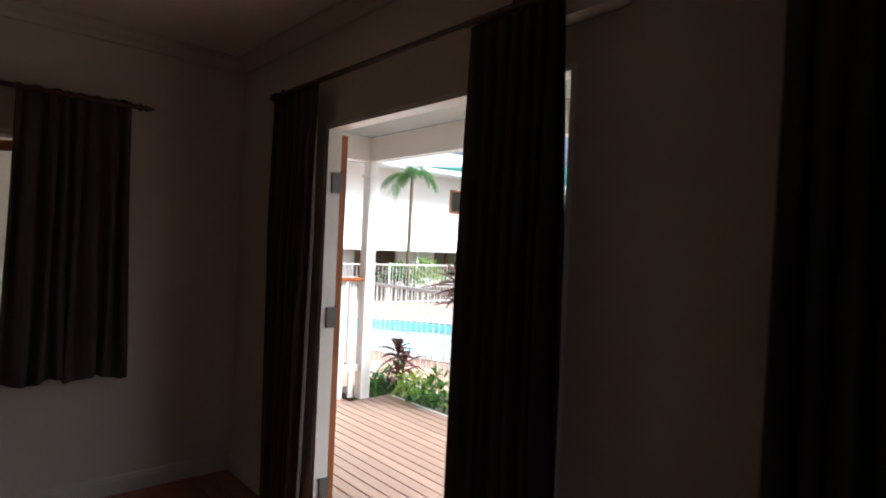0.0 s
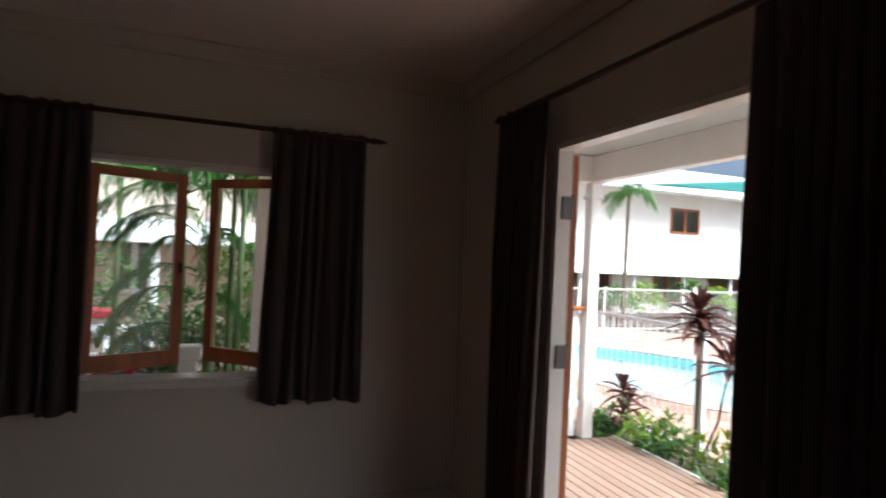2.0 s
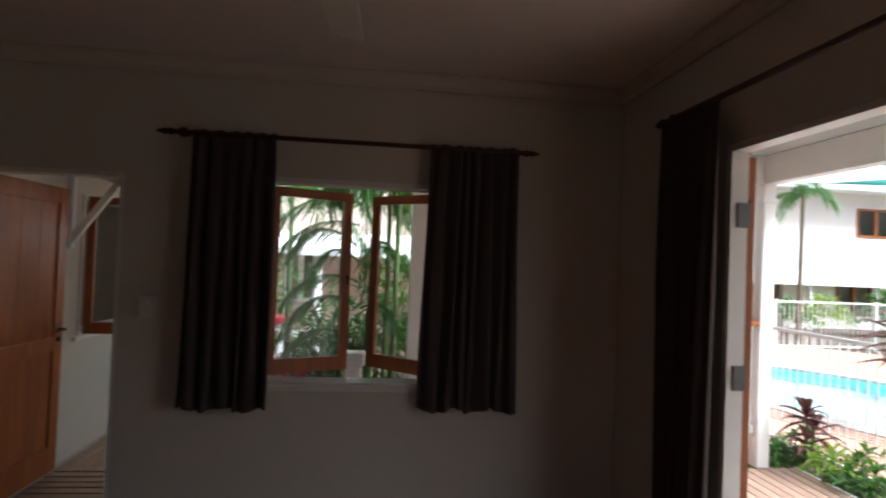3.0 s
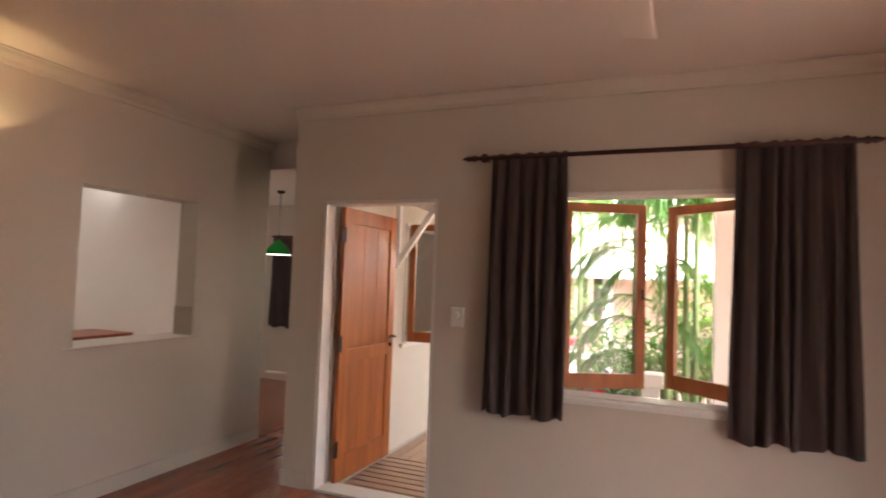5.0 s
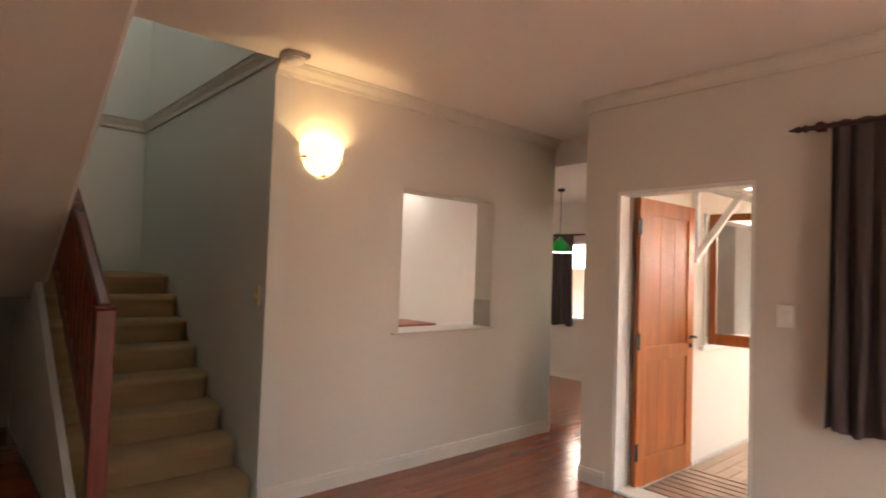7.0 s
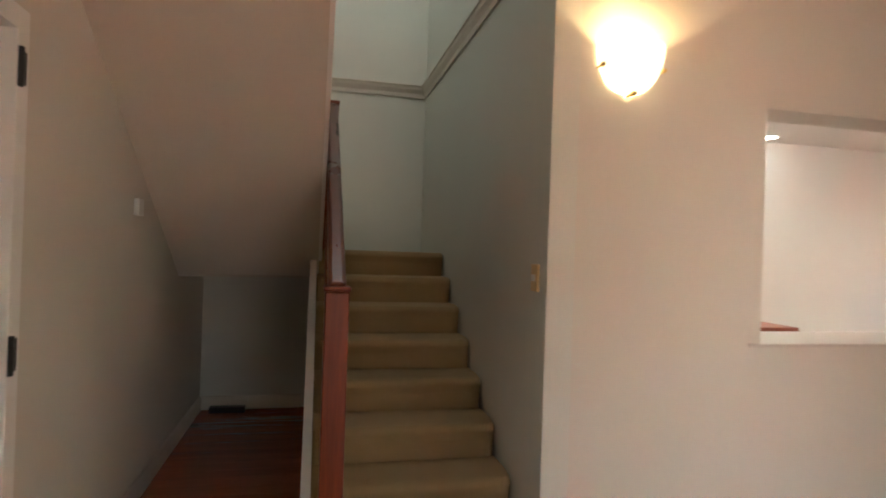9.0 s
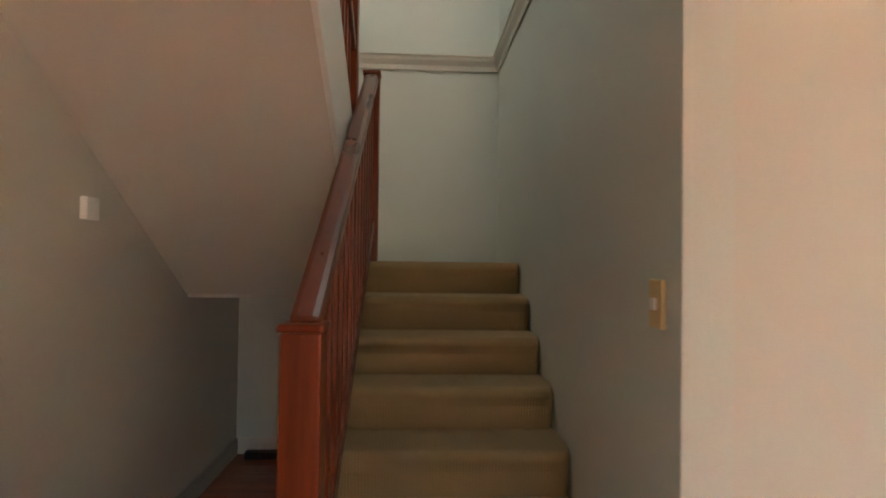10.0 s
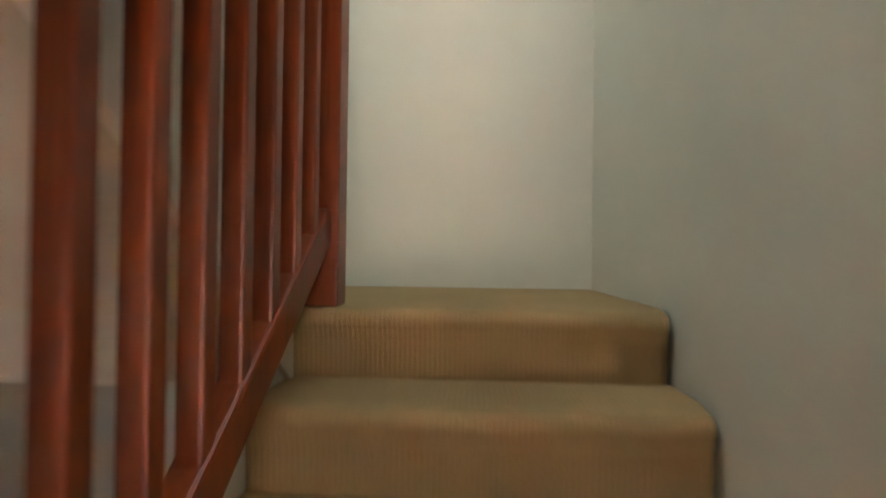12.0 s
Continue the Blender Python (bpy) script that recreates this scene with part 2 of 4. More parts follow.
def rod_between(bm, a, b, r0, r1=None, seg=12, cap=True):
    a, b = Vector(a), Vector(b)
    d = b - a
    q = d.to_track_quat("Z", "Y").to_matrix().to_4x4()
    bmesh.ops.create_cone(bm, cap_ends=cap, segments=seg, radius1=r0, radius2=r0 if r1 is None else r1, depth=d.length,
                          matrix=Matrix.Translation((a + b) / 2) @ q)


def beam_between(bm, a, b, w, h, bevel=0.004):
    """A rectangular bar from a to b: w across, h upright."""
    a, b = Vector(a), Vector(b)
    d = b - a
    side = Vector((0, 0, 1)).cross(d)
    side = side.normalized() if side.length > 1e-5 else Vector((1, 0, 0))
    up = d.normalized().cross(side)
    m = Matrix.Translation((a + b) / 2) @ Matrix((d.normalized(), side, up)).transposed().to_4x4()
    box(bm, -d.length / 2, d.length / 2, -w / 2, w / 2, -h / 2, h / 2, bevel, m)


def lathe(bm, profile, at, seg=20, a0=0.0, a1=2 * math.pi, m=None):
    """Spin (radius, height) pairs round the z axis."""
    full = abs(a1 - a0 - 2 * math.pi) < 1e-6
    n = seg if full else seg + 1
    rings = []
    for k in range(n):
        a = a0 + (a1 - a0) * k / seg
        rings.append([bm.verts.new(Vector((r * math.cos(a), r * math.sin(a), z)) + (Vector(at) if m is None else Vector())) for r, z in profile])
    for k in range(seg):
        p, q = rings[k], rings[(k + 1) % n]
        for i in range(len(profile) - 1):
            bm.faces.new((p[i], q[i], q[i + 1], p[i + 1]))
    if m is not None:
        bmesh.ops.transform(bm, matrix=Matrix.Translation(at) @ m, verts=[v for ring in rings for v in ring])
    bmesh.ops.remove_doubles(bm, verts=[v for ring in rings for v in ring], dist=1e-5)


def wall(name, axis, f0, f1, u0, u1, z0, z1, holes=(), material=None, parent=None, kind=True):
    """A wall between the planes f0 and f1 of one axis, with openings (u0, u1, z0, z1) right through it."""
    us = sorted({u0, u1, *[min(max(h[i], u0), u1) for h in holes for i in (0, 1)]})
    zs = sorted({z0, z1, *[min(max(h[i], z0), z1) for h in holes for i in (2, 3)]})
    bm = bmesh.new()
    pt = (lambda f, u, z: (f, u, z)) if axis == "x" else (lambda f, u, z: (u, f, z))
    solid = {}
    for i in range(len(us) - 1):
        for k in range(len(zs) - 1):
            cu, cz = (us[i] + us[i + 1]) / 2, (zs[k] + zs[k + 1]) / 2
            solid[i, k] = not any(h[0] < cu < h[1] and h[2] < cz < h[3] for h in holes)
    for (i, k), full in solid.items():
        if not full:
            continue
        a, b, c, d = us[i], us[i + 1], zs[k], zs[k + 1]
        for f in (f0, f1):
            bm.faces.new([bm.verts.new(pt(f, u, z)) for u, z in ((a, c), (b, c), (b, d), (a, d))])
        for (di, dk), ends in (((-1, 0), ((a, c), (a, d))), ((1, 0), ((b, c), (b, d))), ((0, -1), ((a, c), (b, c))), ((0, 1), ((a, d), (b, d)))):
            if not solid.get((i + di, k + dk), False):
                (p, q), (r, s) = ends
                bm.faces.new([bm.verts.new(v) for v in (pt(f0, p, q), pt(f1, p, q), pt(f1, r, s), pt(f0, r, s))])
    bmesh.ops.remove_doubles(bm, verts=bm.verts, dist=1e-5)
    ob = part(name, bm, material or WALL, parent)
    if kind:
        tagged(ob, kind="structure")
    return ob


# ---- structure: the house ----
H = 2.77          # living room ceiling
HD = 2.52         # kitchen and dining ceiling
RISE, GOING, NOSE7 = 0.1715, 0.267, -7.03
SLOPE = RISE / GOING
LANDING = 8 * RISE

bm = bmesh.new()
box(bm, -8.12, 0.075, -6.32, 0.13, -0.14, -0.022)
box(bm, -8.12, -3.895, 0.13, 3.42, -0.14, -0.022)
floor = part("floor", bm, DARK)
tagged(floor, "polished dark red timber floorboards with narrow joints", "floor", kind="structure")
wall("wall_french_doors", "x", 0, 0.075, -6.32, 0.13, 0, H, [(-2.72, -1.12, -1, 2.20)])
wall("wall_window", "y", 0, 0.13, -4.195, 0, 0, H, [(-3.937, -3.03, -1, 2.08), (-2.25, -1.15, 0.845, 2.10)])
wall("wall_sconce", "x", -5.327, -5.127, -1.91, 0.85, 0, H, [(-0.985, 0.005, 1.0, 2.085)])
wall("wall_stair", "y", -2.03, -1.91, -8.0, -5.127, 0, 5.4, (), STAIRWALL)
wall("wall_back", "x", -8.12, -8.0, -3.985, 3.42, 0, 5.4, (), STAIRWALL)
# the high opening is made up, to let sky light into the stairwell
wall("wall_understair", "y", -3.985, -3.865, -8.0, -3.85, 0, 5.4, [(-4.93, -3.96, -1, 2.08), (-6.95, -6.25, 4.3, 4.9)])
wall("wall_return", "x", -3.937, -3.85, -6.32, -3.985, 0, H)
# unseen wall; its opening is made up, to let daylight into the room
wall("wall_south", "y", -6.32, -6.2, -3.85, 0, 0, H, [(-2.4, -1.4, 1.2, 2.1)])
wall("wall_dining_far", "y", 3.3, 3.42, -8.0, -3.895, 0, HD, [(-6.82, -5.45, 0.84, 1.96)])
wall("wall_dining_side", "x", -4.03, -3.895, 0.13, 3.3, -0.2, H, [(1.32, 2.4, 0.93, 2.05)])
wall("wall_upstairs_side", "y", -2.03, -1.91, -5.127, -3.85, 3.0, 5.4, (), STAIRWALL)
wall("wall_upstairs_front", "x", -3.937, -3.85, -3.865, -2.03, 3.0, 5.4, (), STAIRWALL)

wall("wall_kitchen", "x", -7.62, -7.5, -1.91, 3.3, 0, HD, (), CEIL)
bm = bmesh.new()
box(bm, -5.10, 0.13, -2.935, 0.13, H, H + 0.2)
box(bm, -4.56, 0.13, -6.32, -2.935, H, H + 0.2)
box(bm, -5.127, -3.895, 0.13, 0.85, H, H + 0.2)
tagged(part("ceiling", bm, CEIL), "white painted plasterboard ceiling", "ceiling", kind="structure")
bm = bmesh.new()
box(bm, -8.0, -5.327, -1.91, 0.85, HD, HD + 0.1)
box(bm, -8.0, -4.03, 0.95, 3.3, HD, HD + 0.1)
box(bm, -8.0, -4.03, 0.85, 0.95, HD, H + 0.2)
tagged(part("ceiling_dining", bm, CEIL), "lower white kitchen and dining ceiling", "ceiling", kind="structure")
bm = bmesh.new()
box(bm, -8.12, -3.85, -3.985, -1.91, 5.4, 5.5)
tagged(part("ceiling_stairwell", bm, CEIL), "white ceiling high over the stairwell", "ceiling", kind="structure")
# made-up skylight, out of view: frame and diffuser only dress the fill lamp
skylight = holder("skylight", (-6.45, -2.5, 5.4), "white framed skylight with a frosted diffuser, added out of view above the stairwell fill lamp", "skylight", kind="structure")
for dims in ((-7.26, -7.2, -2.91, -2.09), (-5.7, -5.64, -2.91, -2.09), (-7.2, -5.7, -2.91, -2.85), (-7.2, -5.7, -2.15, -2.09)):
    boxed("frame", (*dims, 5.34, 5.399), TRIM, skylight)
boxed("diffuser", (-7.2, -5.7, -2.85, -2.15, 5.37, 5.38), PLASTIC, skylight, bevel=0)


def moulding(name, a, b, out, z, depth, height, material=WALL, flip=False):
    """A stepped moulding along a wall from a to b; out points into the room. flip: it hangs from a ceiling."""
    prof = [(0, 0), (0.25, 0), (0.36, 0.30), (0.72, 0.62), (0.86, 0.86), (1, 0.9), (1, 1), (0, 1)] if flip else \
           [(0, 0), (1, 0), (1, 0.72), (0.85, 0.8), (0.8, 0.92), (0.4, 1), (0, 1)]
    bm = bmesh.new()
    rows = [[bm.verts.new((p[0] + out[0] * d * depth, p[1] + out[1] * d * depth, z + h * height)) for d, h in prof] for p in (a, b)]
    n = len(prof)
    for i in range(n):
        bm.faces.new((rows[0][i], rows[0][(i + 1) % n], rows[1][(i + 1) % n], rows[1][i]))
    bm.faces.new(rows[0])
    bm.faces.new(rows[1][::-1])
    return tagged(part(name, bm, material), kind="structure")


for a, b, out in (((0, -6.2), (0, 0), (-1, 0)), ((-4.195, 0), (-0.001, 0), (0, -1)), ((-5.127, -2.03), (-5.127, 0.85), (1, 0))):
    moulding("cornice", a, b, out, H - 0.085, 0.075, 0.083, flip=True)
for a, b, out in (((-8.0, -2.03), (-5.127, -2.03), (0, -1)), ((-8.0, -3.865), (-8.0, -2.03), (1, 0))):
    moulding("cornice_stairwell", a, b, out, 2.76, 0.05, 0.11, flip=True)
for a, b, out in (((0, -1.05), (0, -0.014), (-1, 0)), ((0, -6.2), (0, -2.73), (-1, 0)), ((-2.96, 0), (0, 0), (0, -1)), ((-4.195, 0), (-3.99, 0), (0, -1)),
                  ((-5.127, -2.03), (-5.127, 0.85), (1, 0)), ((-7.0, 3.3), (-4.03, 3.3), (0, -1)), ((-8.0, -3.865), (-4.93, -3.865), (0, 1)), ((-4.195, -0.0), (-4.195, 0.13), (-1, 0)),
                  ((-8.0, -3.865), (-8.0, -3.05), (1, 0))):
    moulding("baseboard", a, b, out, 0, 0.016, 0.11)

# ---- stairs ----
stairs = holder("staircase", (-6.1, -2.5, 0), "beige ribbed carpeted stair flight rising to a quarter landing", "stairs", kind="structure")
for k in range(8):
    x = NOSE7 + (7 - k) * GOING
    bm = bmesh.new()
    y0, y1, zt = -2.952, -2.034, (k + 1) * RISE
    deep = GOING + 0.03 if k < 7 else 0.97
    r = 0.032
    prof = [(x - 0.020, max(0, k * RISE - 0.01)), (x - 0.015, zt - 2.4 * r)]
    prof += [(x - r + r * math.cos(a), zt - r + r * math.sin(a)) for a in [radians(-35 + 125 * i / 8) for i in range(9)]]
    prof += [(x - 0.12, zt + 0.002), (x - deep, zt), (x - deep, max(0, k * RISE - 0.01))]
    # the pile rounds off at the wall end
    ys = [(y0, 0.010), (y0 + 0.012, 0.0)] + [(y0 + 0.1 + 0.12 * i, 0.003 * math.sin(2.1 * i + k)) for i in range(6)]
    ys += [(y1 - 0.05, 0.0)] + [(y1 - 0.05 + 0.048 * math.sin(a), 0.04 * (1 - math.cos(a))) for a in (0.5, 0.9, 1.2, 1.45)]
    rows = []
    for yy, pull in ys:
        rows.append([bm.verts.new((px - (pull if px > x - 0.1 else 0), yy, pz - (0.25 * pull if pz > zt - 0.02 and px > x - 0.1 else 0))) for px, pz in prof])
    n = len(prof)
    for p, q in zip(rows, rows[1:]):
        for i in range(n):
            bm.faces.new((p[i], p[(i + 1) % n], q[(i + 1) % n], q[i]))
    bm.faces.new(rows[0])
    bm.faces.new(rows[-1][::-1])
    part("step" if k < 7 else "landing", bm, CARPET, stairs, "" if k < 7 else "carpeted quarter landing", smooth=False)
boxed("landing_wing", (-8.0, NOSE7, -3.865, -2.953, LANDING - 0.16, LANDING), CARPET, stairs, bevel=0.01)
boxed("landing_underside", (-8.0, -7.075, -3.865, -3.0, LANDING - 0.21, LANDING - 0.16), WALL, stairs, bevel=0)
# white side panel below the flight
bm = bmesh.new()
pts = [(-5.17, 0), (-5.17, 0.18), (-7.06, 0.18 + 1.93 * SLOPE), (-7.06, LANDING - 0.2), (-8.0, LANDING - 0.2), (-8.0, 0)]
rows = [[bm.verts.new((x, y, z)) for x, z in pts] for y in (-2.998, -2.955)]
for i in range(len(pts)):
    j = (i + 1) % len(pts)
    bm.faces.new((rows[0][i], rows[0][j], rows[1][j], rows[1][i]))
bm.faces.new(rows[0])
bm.faces.new(rows[1][::-1])
part("side_panel", bm, TRIM, stairs, "white painted stair side panel")

# upper flight, seen from below
upper = holder("upper_staircase", (-6, -3.4, LANDING), "upper stair flight with sloping plastered soffit", "stairs", kind="structure")
bm = bmesh.new()
zs = lambda x: 1.18 + SLOPE * (x + 7.06)
top = -7.06 + (H - 1.18) / SLOPE
pts = [(-7.06, 1.18), (top, H), (top, H + 0.2), (top - 0.1, H + 0.2), (-7.06, 1.18 + 0.23)]
rows = [[bm.verts.new((x, y, z)) for x, z in pts] for y in (-3.865, -2.940)]
for i in range(len(pts)):
    j = (i + 1) % len(pts)
    bm.faces.new((rows[0][i], rows[0][j], rows[1][j], rows[1][i]))
bm.faces.new(rows[0])
bm.faces.new(rows[1][::-1])
part("soffit", bm, WALL, upper, "cream sloping soffit")
bm = bmesh.new()
beam_between(bm, (-7.0, -2.934, zs(-7.0) + 0.26), (top - 0.02, -2.934, zs(top - 0.02) + 0.26), 0.022, 0.44, 0.003)
part("stringer", bm, TRIM, upper, "cream painted stringer")
for k in range(8):
    x0 = -6.98 + k * 0.265
    boxed("step", (x0, x0 + 0.30, -3.855, -2.952, LANDING + (k + 1) * RISE - 0.06, LANDING + (k + 1) * RISE), CARPET, upper, bevel=0.012)


def balustrade(name, a, b, y, posts, rail_lift, bottom_lift, spacing, label, n0=1):
    """Newels, a handrail, a bottom rail and square balusters in one upright plane."""
    base = holder(name, (a[0], y, a[1]), label, "balustrade")
    for x, z0, z1, w in posts:
        bm = bmesh.new()
        box(bm, x - w / 2, x + w / 2, y - w / 2, y + w / 2, z0, z1 - 0.02, 0.006)
        nw = part("newel_post", bm, RAILWOOD, base, "square dark red timber newel post")
        bm = bmesh.new()
        box(bm, x - w / 2 - 0.006, x + w / 2 + 0.006, y - w / 2 - 0.006, y + w / 2 + 0.006, z1 - 0.02, z1, 0.008)
        part("cap", bm, RAILWOOD, nw)
    A, B = Vector((a[0], y, a[1])), Vector((b[0], y, b[1]))
    up = Vector((0, 0, 1))
    bm = bmesh.new()
    beam_between(bm, A + up * rail_lift, B + up * rail_lift, 0.074, 0.062, 0.018)
    part("handrail", bm, RAILWOOD_X, base, "polished dark red timber handrail")
    bm = bmesh.new()
    beam_between(bm, A + up * (bottom_lift - 0.012), B + up * (bottom_lift - 0.012), 0.052, 0.085, 0.008)
    part("bottom_rail", bm, RAILWOOD, base)
    run = abs(b[0] - a[0])
    k = n0
    while k * spacing < run - 0.07:
        f = k * spacing / run
        p = A.lerp(B, f)
        boxed("baluster", (p.x - 0.02, p.x + 0.02, y - 0.02, y + 0.02, p.z + bottom_lift - 0.02, p.z + rail_lift - 0.01), RAILWOOD, base, bevel=0.006)
        k += 1
    return base


balustrade("stair_balustrade", (-5.225, 0.215), (-7.06, 0.215 + 1.835 * 0.64), -2.88, [(-5.225, 0.0, 1.235, 0.095), (-7.095, LANDING, 2.437, 0.09)], 1.0, 0.20, 0.1275,
           "dark red timber stair balustrade with square balusters", 1.5)
balustrade("upper_stair_balustrade", (-7.0, LANDING + 0.16), (-4.75, LANDING + 0.16 + 2.25 * 0.64), -2.998, [(-7.02, LANDING, 3.0, 0.09)], 1.0, 0.5, 0.1275,
           "dark timber balustrade of the upper stair flight")

# ---- openings: frames, doors, windows ----
def frame_round(name, axis, f0, f1, u0, u1, z0, z1, w, material, label, sill=False):
    """Jambs and head lining an opening, as parts under one frame."""
    c = ((f0 + f1) / 2, (u0 + u1) / 2, z0) if axis == "x" else ((u0 + u1) / 2, (f0 + f1) / 2, z0)
    base = holder(name, c, label, "frame", kind="structure")
    mk = (lambda a, b, c, d: (f0, f1, a, b, c, d)) if axis == "x" else (lambda a, b, c, d: (a, b, f0, f1, c, d))
    boxed("jamb", mk(u0, u0 + w, z0, z1), material, base)
    boxed("jamb", mk(u1 - w, u1, z0, z1), material, base)
    boxed("head", mk(u0 + w, u1 - w, z1 - w, z1), material, base)
    if sill:
        boxed("sill", mk(u0 + w, u1 - w, z0, z0 + w), material, base)
    return base


ff = frame_round("door_frame_french", "x", 0.003, 0.085, -2.72, -1.12, 0, 2.20, 0.028, TRIM, "white gloss french door frame")
for z in (0.25, 1.17, 1.89):
    boxed("hinge", (0.03, 0.088, -1.160, -1.151, z - 0.055, z + 0.055), GREYMETAL, ff, "grey steel hinge", bevel=0.002)
frame_round("door_frame_side", "y", 0.004, 0.15, -3.937, -3.03, 0, 2.08, 0.026, TRIM, "white gloss side door frame")
frame_round("window_frame_living", "y", -0.012, 0.15, -2.25, -1.15, 0.845, 2.10, 0.03, TRIM, "white casement window frame with sill", True)
moulding("window_sill", (-2.32, 0), (-1.08, 0), (0, -1), 0.827, 0.035, 0.035, TRIM)
boxed("threshold_french", (-0.02, 0.11, -2.68, -1.16, -0.02, 0.022), DOORWOOD, bevel=0.006)
tagged(bpy.data.objects["threshold_french"], kind="structure")
boxed("threshold_side", (-3.895, -3.065, -0.01, 0.17, -0.02, 0.02), TRIM, bevel=0.005)
tagged(bpy.data.objects["threshold_side"], kind="structure")


def panel_door(name, w, h, t, material, label, mid=0.92, glazed=False):
    """A framed door hinged at its local origin, along +x, with two sunk panels or panes."""
    base = holder(name, (0, 0, 0), label, "door")
    st, tr, br, mr = 0.105, 0.115, 0.19, 0.105
    boxed("stile", (0, st, 0, t, 0, h), material, base, bevel=0.004)
    boxed("stile", (w - st, w, 0, t, 0, h), material, base, bevel=0.004)
    for z0, z1 in ((0, br), (mid - mr / 2, mid + mr / 2), (h - tr, h)):
        boxed("rail", (st, w - st, 0.001, t - 0.001, z0, z1), material, base, bevel=0.004)
    for z0, z1 in ((br, mid - mr / 2), (mid + mr / 2, h - tr)):
        if glazed:
            pn = boxed("pane", (st - 0.005, w - st + 0.005, t / 2 - 0.003, t / 2 + 0.003, z0 - 0.005, z1 + 0.005), PANE, base, bevel=0)
            pn.visible_shadow = False
        else:
            n = 3
            for i in range(n):
                a = st + (w - 2 * st) * i / n
                b = st + (w - 2 * st) * (i + 1) / n
                boxed("panel", (a + 0.0008, b - 0.0008, t * 0.32, t * 0.68, z0 - 0.004, z1 + 0.004), material, base, bevel=0.002)
    return base


def hinge(parent, x, y, z, material, axis="x", s=1):
    bm = bmesh.new()
    rod_between(bm, (x, y, z - 0.06), (x, y, z + 0.06), 0.010, seg=10)
    if axis == "x":
        box(bm, x - 0.035 * s, x + 0.002, y - 0.002, y + 0.002, z - 0.05, z + 0.05)
    else:
        box(bm, x - 0.002, x + 0.002, y - 0.035 * s, y + 0.002, z - 0.05, z + 0.05)
    return part("hinge", bm, material, parent)


side_door = panel_door("door_side", 0.82, 2.04, 0.038, DOORWOOD, "open varnished orange timber door with plank panels")
for sx in (-1, 1):
    bm = bmesh.new()
    y = 0.019 + sx * 0.022
    rod_between(bm, (0.765, y, 1.02), (0.765, y + sx * 0.045, 1.02), 0.011)
    rod_between(bm, (0.77, y + sx * 0.045, 1.02), (0.66, y + sx * 0.047, 1.018), 0.009, 0.007)
    part("door_handle", bm, BLACKMETAL, side_door, "black metal lever handle")
    bm = bmesh.new()
    rod_between(bm, (0.765, y - sx * 0.004, 0.95), (0.765, y + sx * 0.012, 0.95), 0.018, seg=16)
    part("lock", bm, BLACKMETAL, side_door, "round black lock")
for z in (0.25, 1.02, 1.83):
    hinge(side_door, 0.0, -0.004, z, BLACKMETAL)
side_door.matrix_basis = pose(-3.83, 0.135, 0.012, 0, 0, 88.5)

for k, (y, ang) in enumerate(((-1.13, 84), (-2.71, -84))):
    leaf = panel_door("french_door", 0.745, 2.13, 0.045, SASHWOOD, "varnished timber french door folded back against the wall", 0.8, True)
    for z in (0.22, 1.15, 1.88):
        hinge(leaf, -0.004, 0.045 if k == 0 else 0.0, z, GREYMETAL, "x", 1)
    if k == 0:
        leaf.matrix_basis = pose(0.142, y + 0.012, 0.03, 0, 0, ang)
    else:
        leaf.matrix_basis = pose(0.142, y - 0.012, 0.03, 0, 0, ang)


def sash(w, h, material=SASHWOOD, name="casement_sash"):
    base = holder(name, (0, 0, 0), "varnished red-brown timber casement sash, swung open", "window", "living room casements")
    t, s = 0.035, 0.058
    boxed("stile", (0, s, 0, t, 0, h), material, base)
    boxed("stile", (w - s, w, 0, t, 0, h), material, base)
    boxed("rail", (s, w - s, 0.001, t - 0.001, 0, s * 1.6), material, base)
    boxed("rail", (s, w - s, 0.001, t - 0.001, h - s, h), material, base)
    pn = boxed("pane", (s - 0.006, w - s + 0.006, t / 2 - 0.002, t / 2 + 0.002, s * 1.6 - 0.006, h - s + 0.006), PANE, base, bevel=0)
    pn.visible_shadow = False
    bm = bmesh.new()
    rod_between(bm, (w - 0.03, -0.002, h * 0.52), (w - 0.03, -0.025, h * 0.52), 0.006)
    box(bm, w - 0.038, w - 0.022, -0.032, -0.022, h * 0.52 - 0.045, h * 0.52 + 0.02, 0.002)
    part("catch", bm, BLACKMETAL, base)
    return base


s1 = sash(0.55, 1.185)
s1.matrix_basis = pose(-2.215, 0.15, 0.88, 0, 0, 26)
s2 = sash(0.55, 1.185)
s2.matrix_basis = pose(-1.185, 0.15, 0.88, 0, 0, 180 - 42) @ Matrix.Translation((0, -0.035, 0))
s3 = sash(0.52, 1.10, DOORWOOD)
tagged(s3, "varnished timber sash of the dining window, swung open", "window", "dining casements")
s3.matrix_basis = pose(-3.86, 1.34, 0.94, 0, 0, 5)
frame_round("window_frame_dining_side", "x", -4.04, -3.88, 1.32, 2.4, 0.93, 2.05, 0.03, TRIM, "white dining window frame", True)
frame_round("window_frame_dining", "y", 3.28, 3.44, -6.82, -5.45, 0.84, 1.96, 0.035, TRIM, "white dining window frame", True)
boxed("window_sill_dining", (-3.895, -3.86, 1.25, 2.45, 0.89, 0.925), TRIM)
tagged(bpy.data.objects["window_sill_dining"], kind="structure")


